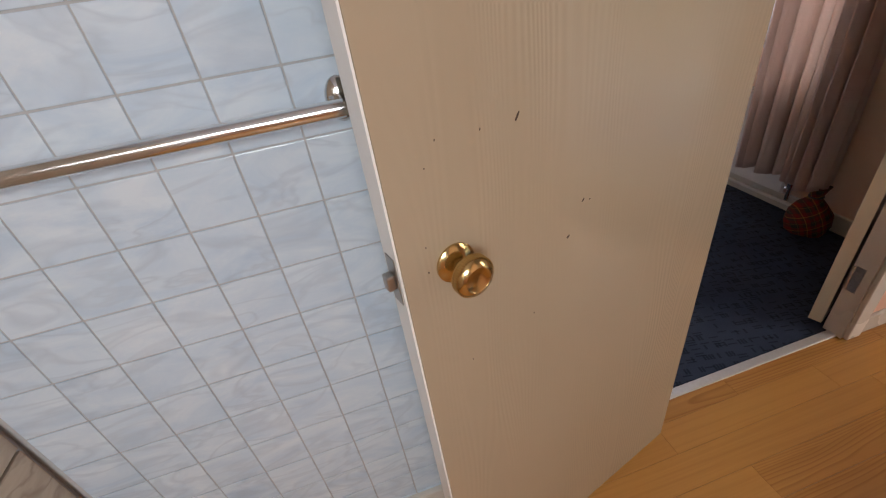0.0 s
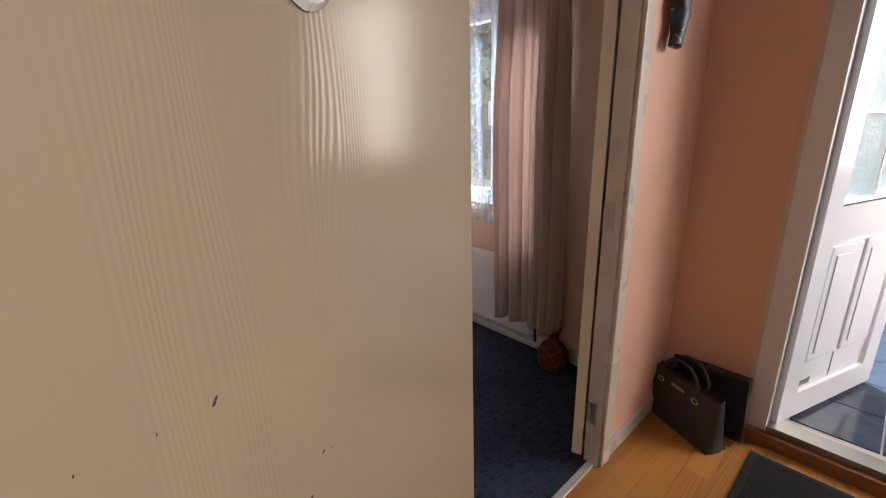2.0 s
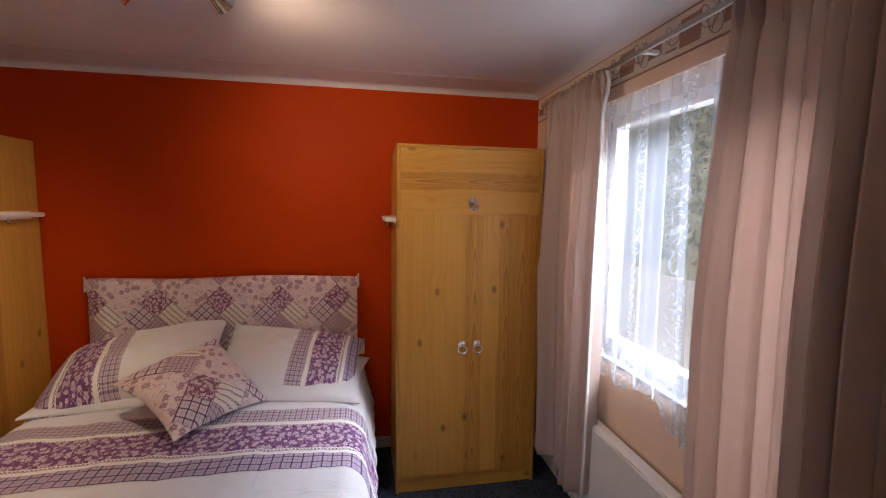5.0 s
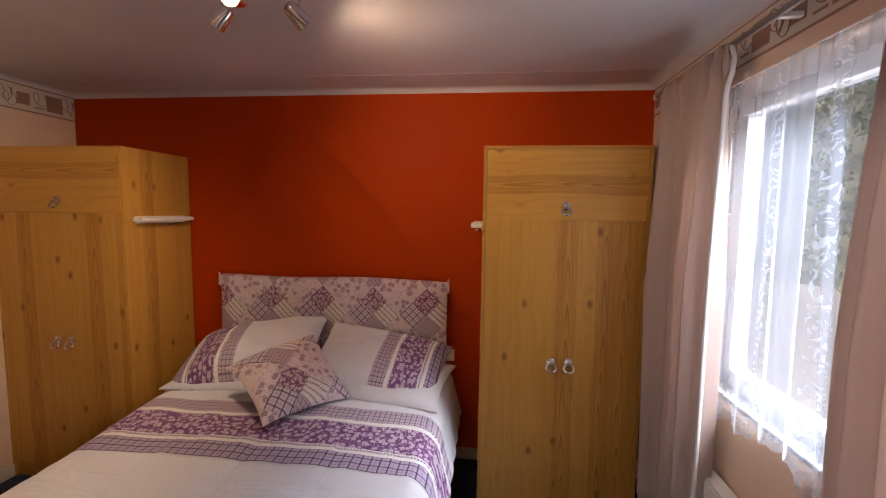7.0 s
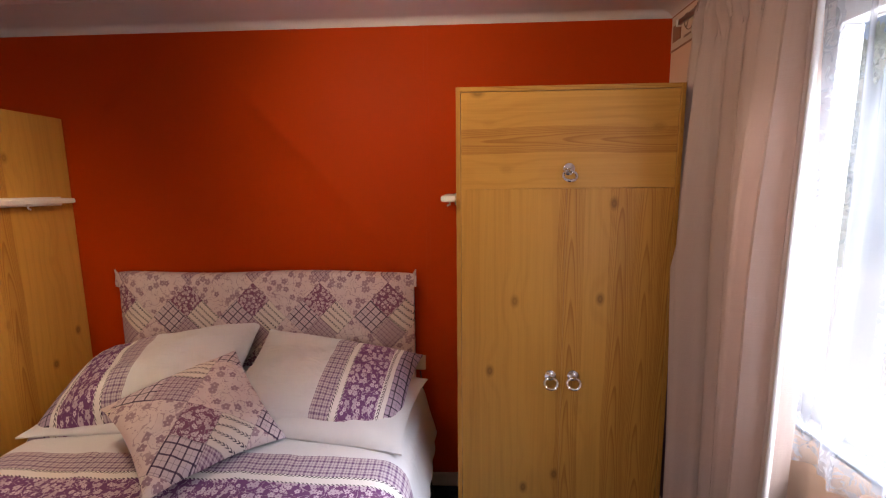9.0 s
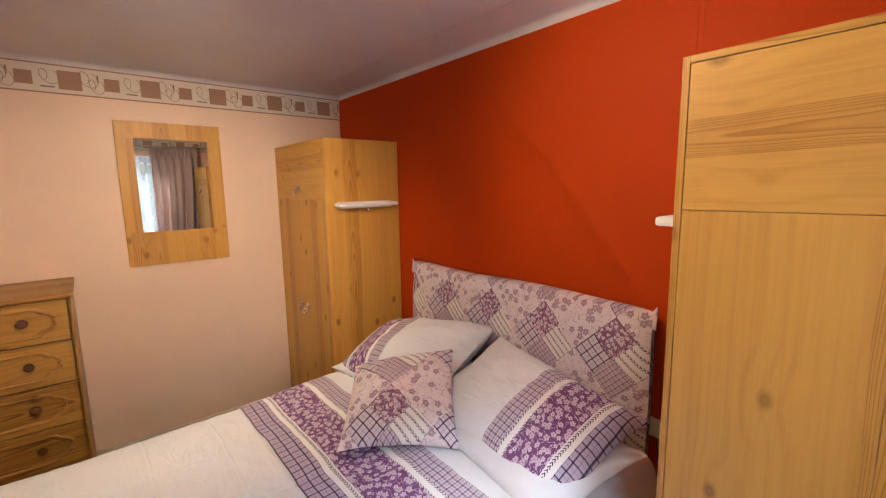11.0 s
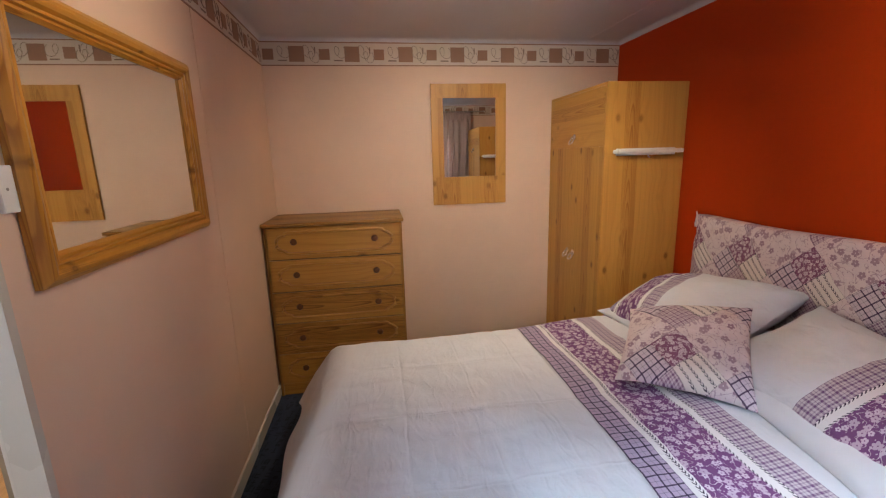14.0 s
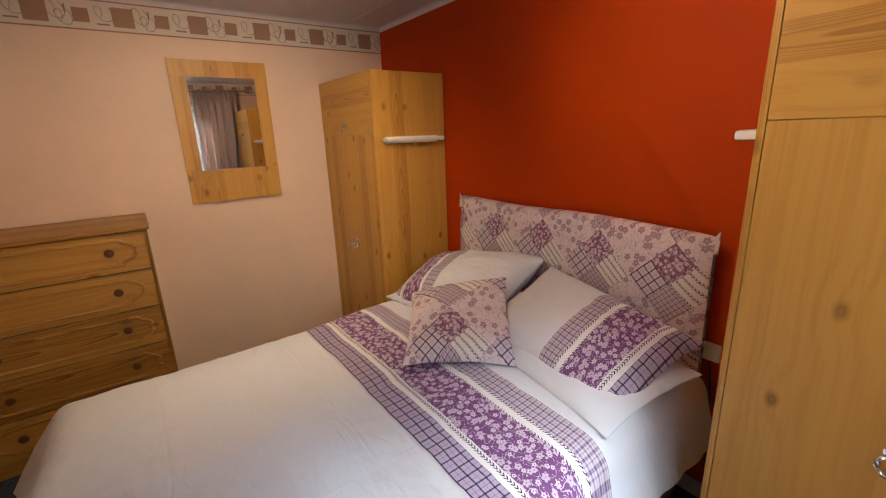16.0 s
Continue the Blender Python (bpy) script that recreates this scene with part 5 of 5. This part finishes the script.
orn = thing("wall_hanging", pose(1.735, HALL_N, 1.59), "dark patterned cloth ornament with a blue cap hung on the wall", "ornament")
bm = turned([(0.012, 0.0), (0.030, 0.006), (0.034, 0.05), (0.047, 0.10), (0.040, 0.15), (0.046, 0.20), (0.030, 0.245), (0.024, 0.27)], 26)
for v in bm.verts:
    v.co += Vector((noise.noise(v.co * 22) * 0.02, 0, noise.noise(v.co * 18 + Vector((3, 3, 3))) * 0.012))
    v.co.x += 0.018 * math.sin(v.co.z * 16)
    v.co.y = v.co.y * 0.62 - 0.034
part("body", bm, foil_mat(), orn, smooth=True)
part("fin", boxes((0.035, 0.072, -0.046, -0.038, 0.13, 0.165, 0.004)), foil_mat(), orn)
part("cap", turned([(0.026, 0.262), (0.028, 0.30), (0.020, 0.318), (0.0, 0.32)], 20, pose(0.0, -0.034, 0)), plain("blue_plastic_cap", (0.02, 0.07, 0.26), 0.4), orn, "blue cap", True)
part("hook", tube([(0, 0, 0.325), (0, -0.03, 0.325), (0, -0.034, 0.315)], 0.003, 6), steel, orn)

# ---- bathroom: plaque and rail ----
pl = thing("door_plaque", pose(0.028, 0.488, 0, 0, 0, ang) @ pose(0.348, -0.004, 1.614) @ Matrix.Diagonal((1.3, 1.0, 1.25, 1)), "white ceramic door plaque with scalloped edge and scroll lines", "plaque")
bm = bmesh.new()
vs = []
for i in range(72):
    a = 2 * math.pi * i / 72
    ca, sa = math.cos(a), math.sin(a)
    k = 1 + 0.035 * abs(math.cos(5 * a))
    vs.append(bm.verts.new((0.088 * k * math.copysign(abs(ca) ** 1.6, ca), 0.0, 0.09 * k * math.copysign(abs(sa) ** 1.6, sa))))
bm.faces.new(vs)
r = bmesh.ops.extrude_face_region(bm, geom=list(bm.faces))
top = [v for v in r["geom"] if isinstance(v, bmesh.types.BMVert)]
bmesh.ops.translate(bm, vec=(0, -0.008, 0), verts=top)
bmesh.ops.scale(bm, vec=(0.94, 1, 0.94), verts=top)
part("plate", bm, plain("white_glazed_ceramic", (0.80, 0.79, 0.77), 0.15, vary=0.03), pl)
for s in (-1, 1):
    pts = [(s * (0.004 + 0.075 * k / 14), -0.0085, -0.060 + 0.052 * (k / 14) ** 1.3 + 0.0025 * math.sin(k * 1.7)) for k in range(12)]
    part("scroll_line", tube(pts, 0.0005, 5), border_ink, pl)
    for k in range(3):
        c = (s * (0.009 + 0.013 * k), -0.056 + 0.0075 * k)
        part("curl", tube([(c[0] + 0.0042 * math.cos(b), -0.0085, c[1] + 0.0042 * math.sin(b)) for b in [i * math.pi / 6 for i in range(10)]], 0.0006, 5), border_ink, pl)

tr = thing("towel_rail", pose(-0.34, HALL_N - 0.012, 1.145), "polished chrome towel rail on the tiled wall", "towel rail")
part("bar", tube([(-0.36, -0.06, 0.0), (0.36, -0.06, 0.0)], 0.0125, 18), chrome, tr, smooth=True)
for s in (-0.36, 0.36):
    b = part("bracket", tube([(s, 0.0, 0.0), (s, -0.066, 0.0)], 0.011, 14), chrome, tr, smooth=True)
    part("flange", turned([(0.0, 0.014), (0.012, 0.013), (0.021, 0.006), (0.023, 0.0)], 24, pose(s, 0, 0, 90) @ Matrix.Diagonal((1, 1.5, 1, 1))), chrome, b, smooth=True)

# ---- outside ----
def ground_mat():
    g = Graph("pale_gravel")
    p = g.coords()
    return g.done(g.mix(g.noise(p, 18, 4), (0.48, 0.47, 0.45), (0.62, 0.61, 0.58)), 0.9)


setting("ground", boxes((2.31, 80, -60, 70, -0.7, -0.6)), ground_mat(), "pale gravel drive and ground outside", "ground")
setting("porch_floor", boxes((2.30, 4.3, -1.6, 1.2, -0.6, 0.055)), pale_grout, "porch base under slate-blue tiles", "porch")
leaf_a = plain("hedge_leaf", (0.30, 0.36, 0.24), 0.6, grain=9, vary=0.6)
bank = thing("hedge_bank", pose(11, 4, -0.6), "overgrown green hedge bank beyond the drive", "hedge")


def bank_point(u, v):
    y = -16 + 32 * u
    h = 6.5 * v + 0.5 * noise.noise((u * 14, v * 3, 0)) * v
    return (3.0 * v + 0.8 * noise.noise((u * 20, v * 6, 3)), y, h)


solid(part("bank", sheet(bank_point, 60, 16), plain("earth_bank", (0.28, 0.30, 0.20), 0.9, grain=4, vary=0.5), bank), 0.2)
rnd = random.Random(4)
bm = bmesh.new()
for i in range(9000):
    u, v = rnd.random(), rnd.random() ** 0.8
    c = Vector(bank_point(u, v)) + Vector((rnd.uniform(-0.5, 0.1), rnd.uniform(-0.2, 0.2), rnd.uniform(-0.05, 0.5)))
    q = Euler((rnd.uniform(0, 6), rnd.uniform(0, 6), rnd.uniform(0, 6)))
    s = rnd.uniform(0.06, 0.2)
    vs = [bm.verts.new(c + (q.to_matrix() @ Vector(p)) * s) for p in ((-1, 0, 0), (0, -0.45, 0.1), (1, 0, 0), (0, 0.45, 0.1))]
    bm.faces.new(vs)
tagged(part("leaves", bm, leaf_a, bank), kind="stuff")
post = thing("post", pose(6.2, 3.1, -0.6), "dark wooden post standing beside the drive", "post")
part("shaft", turned([(0.06, 0), (0.06, 1.25), (0.05, 1.3)], 12), knob_wood, post)
part("box", boxes((-0.12, 0.12, -0.12, 0.12, 1.3, 1.62, 0.02)), plain("dark_box_paint", (0.05, 0.055, 0.06), 0.5), post)


# ---- wall tiles, porch tiles and boards ----
def tile_mesh(name, w, h, t, material):
    return meshed(name, boxes((0, w, 0, t, 0, h, 0.0015)), material)


bath_wall = bpy.data.objects["wall_bathroom_north"]
T, G = 0.1032, 0.0026
part("grout", boxes((-0.673, 0.662, HALL_N - 0.0128, HALL_N - 0.008, 0.0, 2.2)), pale_grout, bath_wall)
tm = tile_mesh("tile", T - G, T - G, 0.009, blue_tile)
for i in range(13):
    for j in range(22):
        ob = new("tile", tm)
        ob.parent = bath_wall
        ob.matrix_local = pose(-0.664 + i * T, HALL_N - 0.015, 0.0655 + (j - 1) * 0.1035)
side_wall = bpy.data.objects["wall_bathroom_west"]
tm2 = tile_mesh("tile", 2 * T - 0.006, 2 * T - 0.006, 0.009, tan_tile)
for i in range(8):
    for j in range(10):
        ob = new("tile", tm2)
        ob.parent = side_wall
        ob.matrix_local = pose(-0.686, 0.75 - (i + 1) * 2 * T, 0.06 + j * 2 * T, 0, 0, 90) @ pose(0, -0.009, 0)
porch = bpy.data.objects["porch_floor"]
tm3 = meshed("tile", boxes((0, 0.29, 0, 0.29, 0, 0.012, 0.003)), slate_tile)
for i in range(6):
    for j in range(8):
        ob = new("tile", tm3)
        ob.parent = porch
        ob.matrix_local = pose(2.33 + i * 0.297, -1.5 + j * 0.297, 0.049)
base = bpy.data.objects["floor_base"]
PW = 0.096
lens = (0.62, 0.9, 1.18)
bms = {}
for k, length in enumerate(lens):
    bms[k] = meshed("plank", boxes((0, length - 0.0008, 0, PW - 0.0008, 0, 0.012, 0.0008)), board_oak)
rnd = random.Random(2)
y = SOUTH
row = 0
while y < 0.765 - 0.001:
    x = -0.72 - rnd.uniform(0, 0.5)
    while x < HALL_E - 0.04:
        k = rnd.randrange(3)
        ob = new("plank", bms[k])
        ob.parent = base
        ob.matrix_local = pose(x, y, -0.0125)
        x += lens[k]
    y += PW
    row += 1
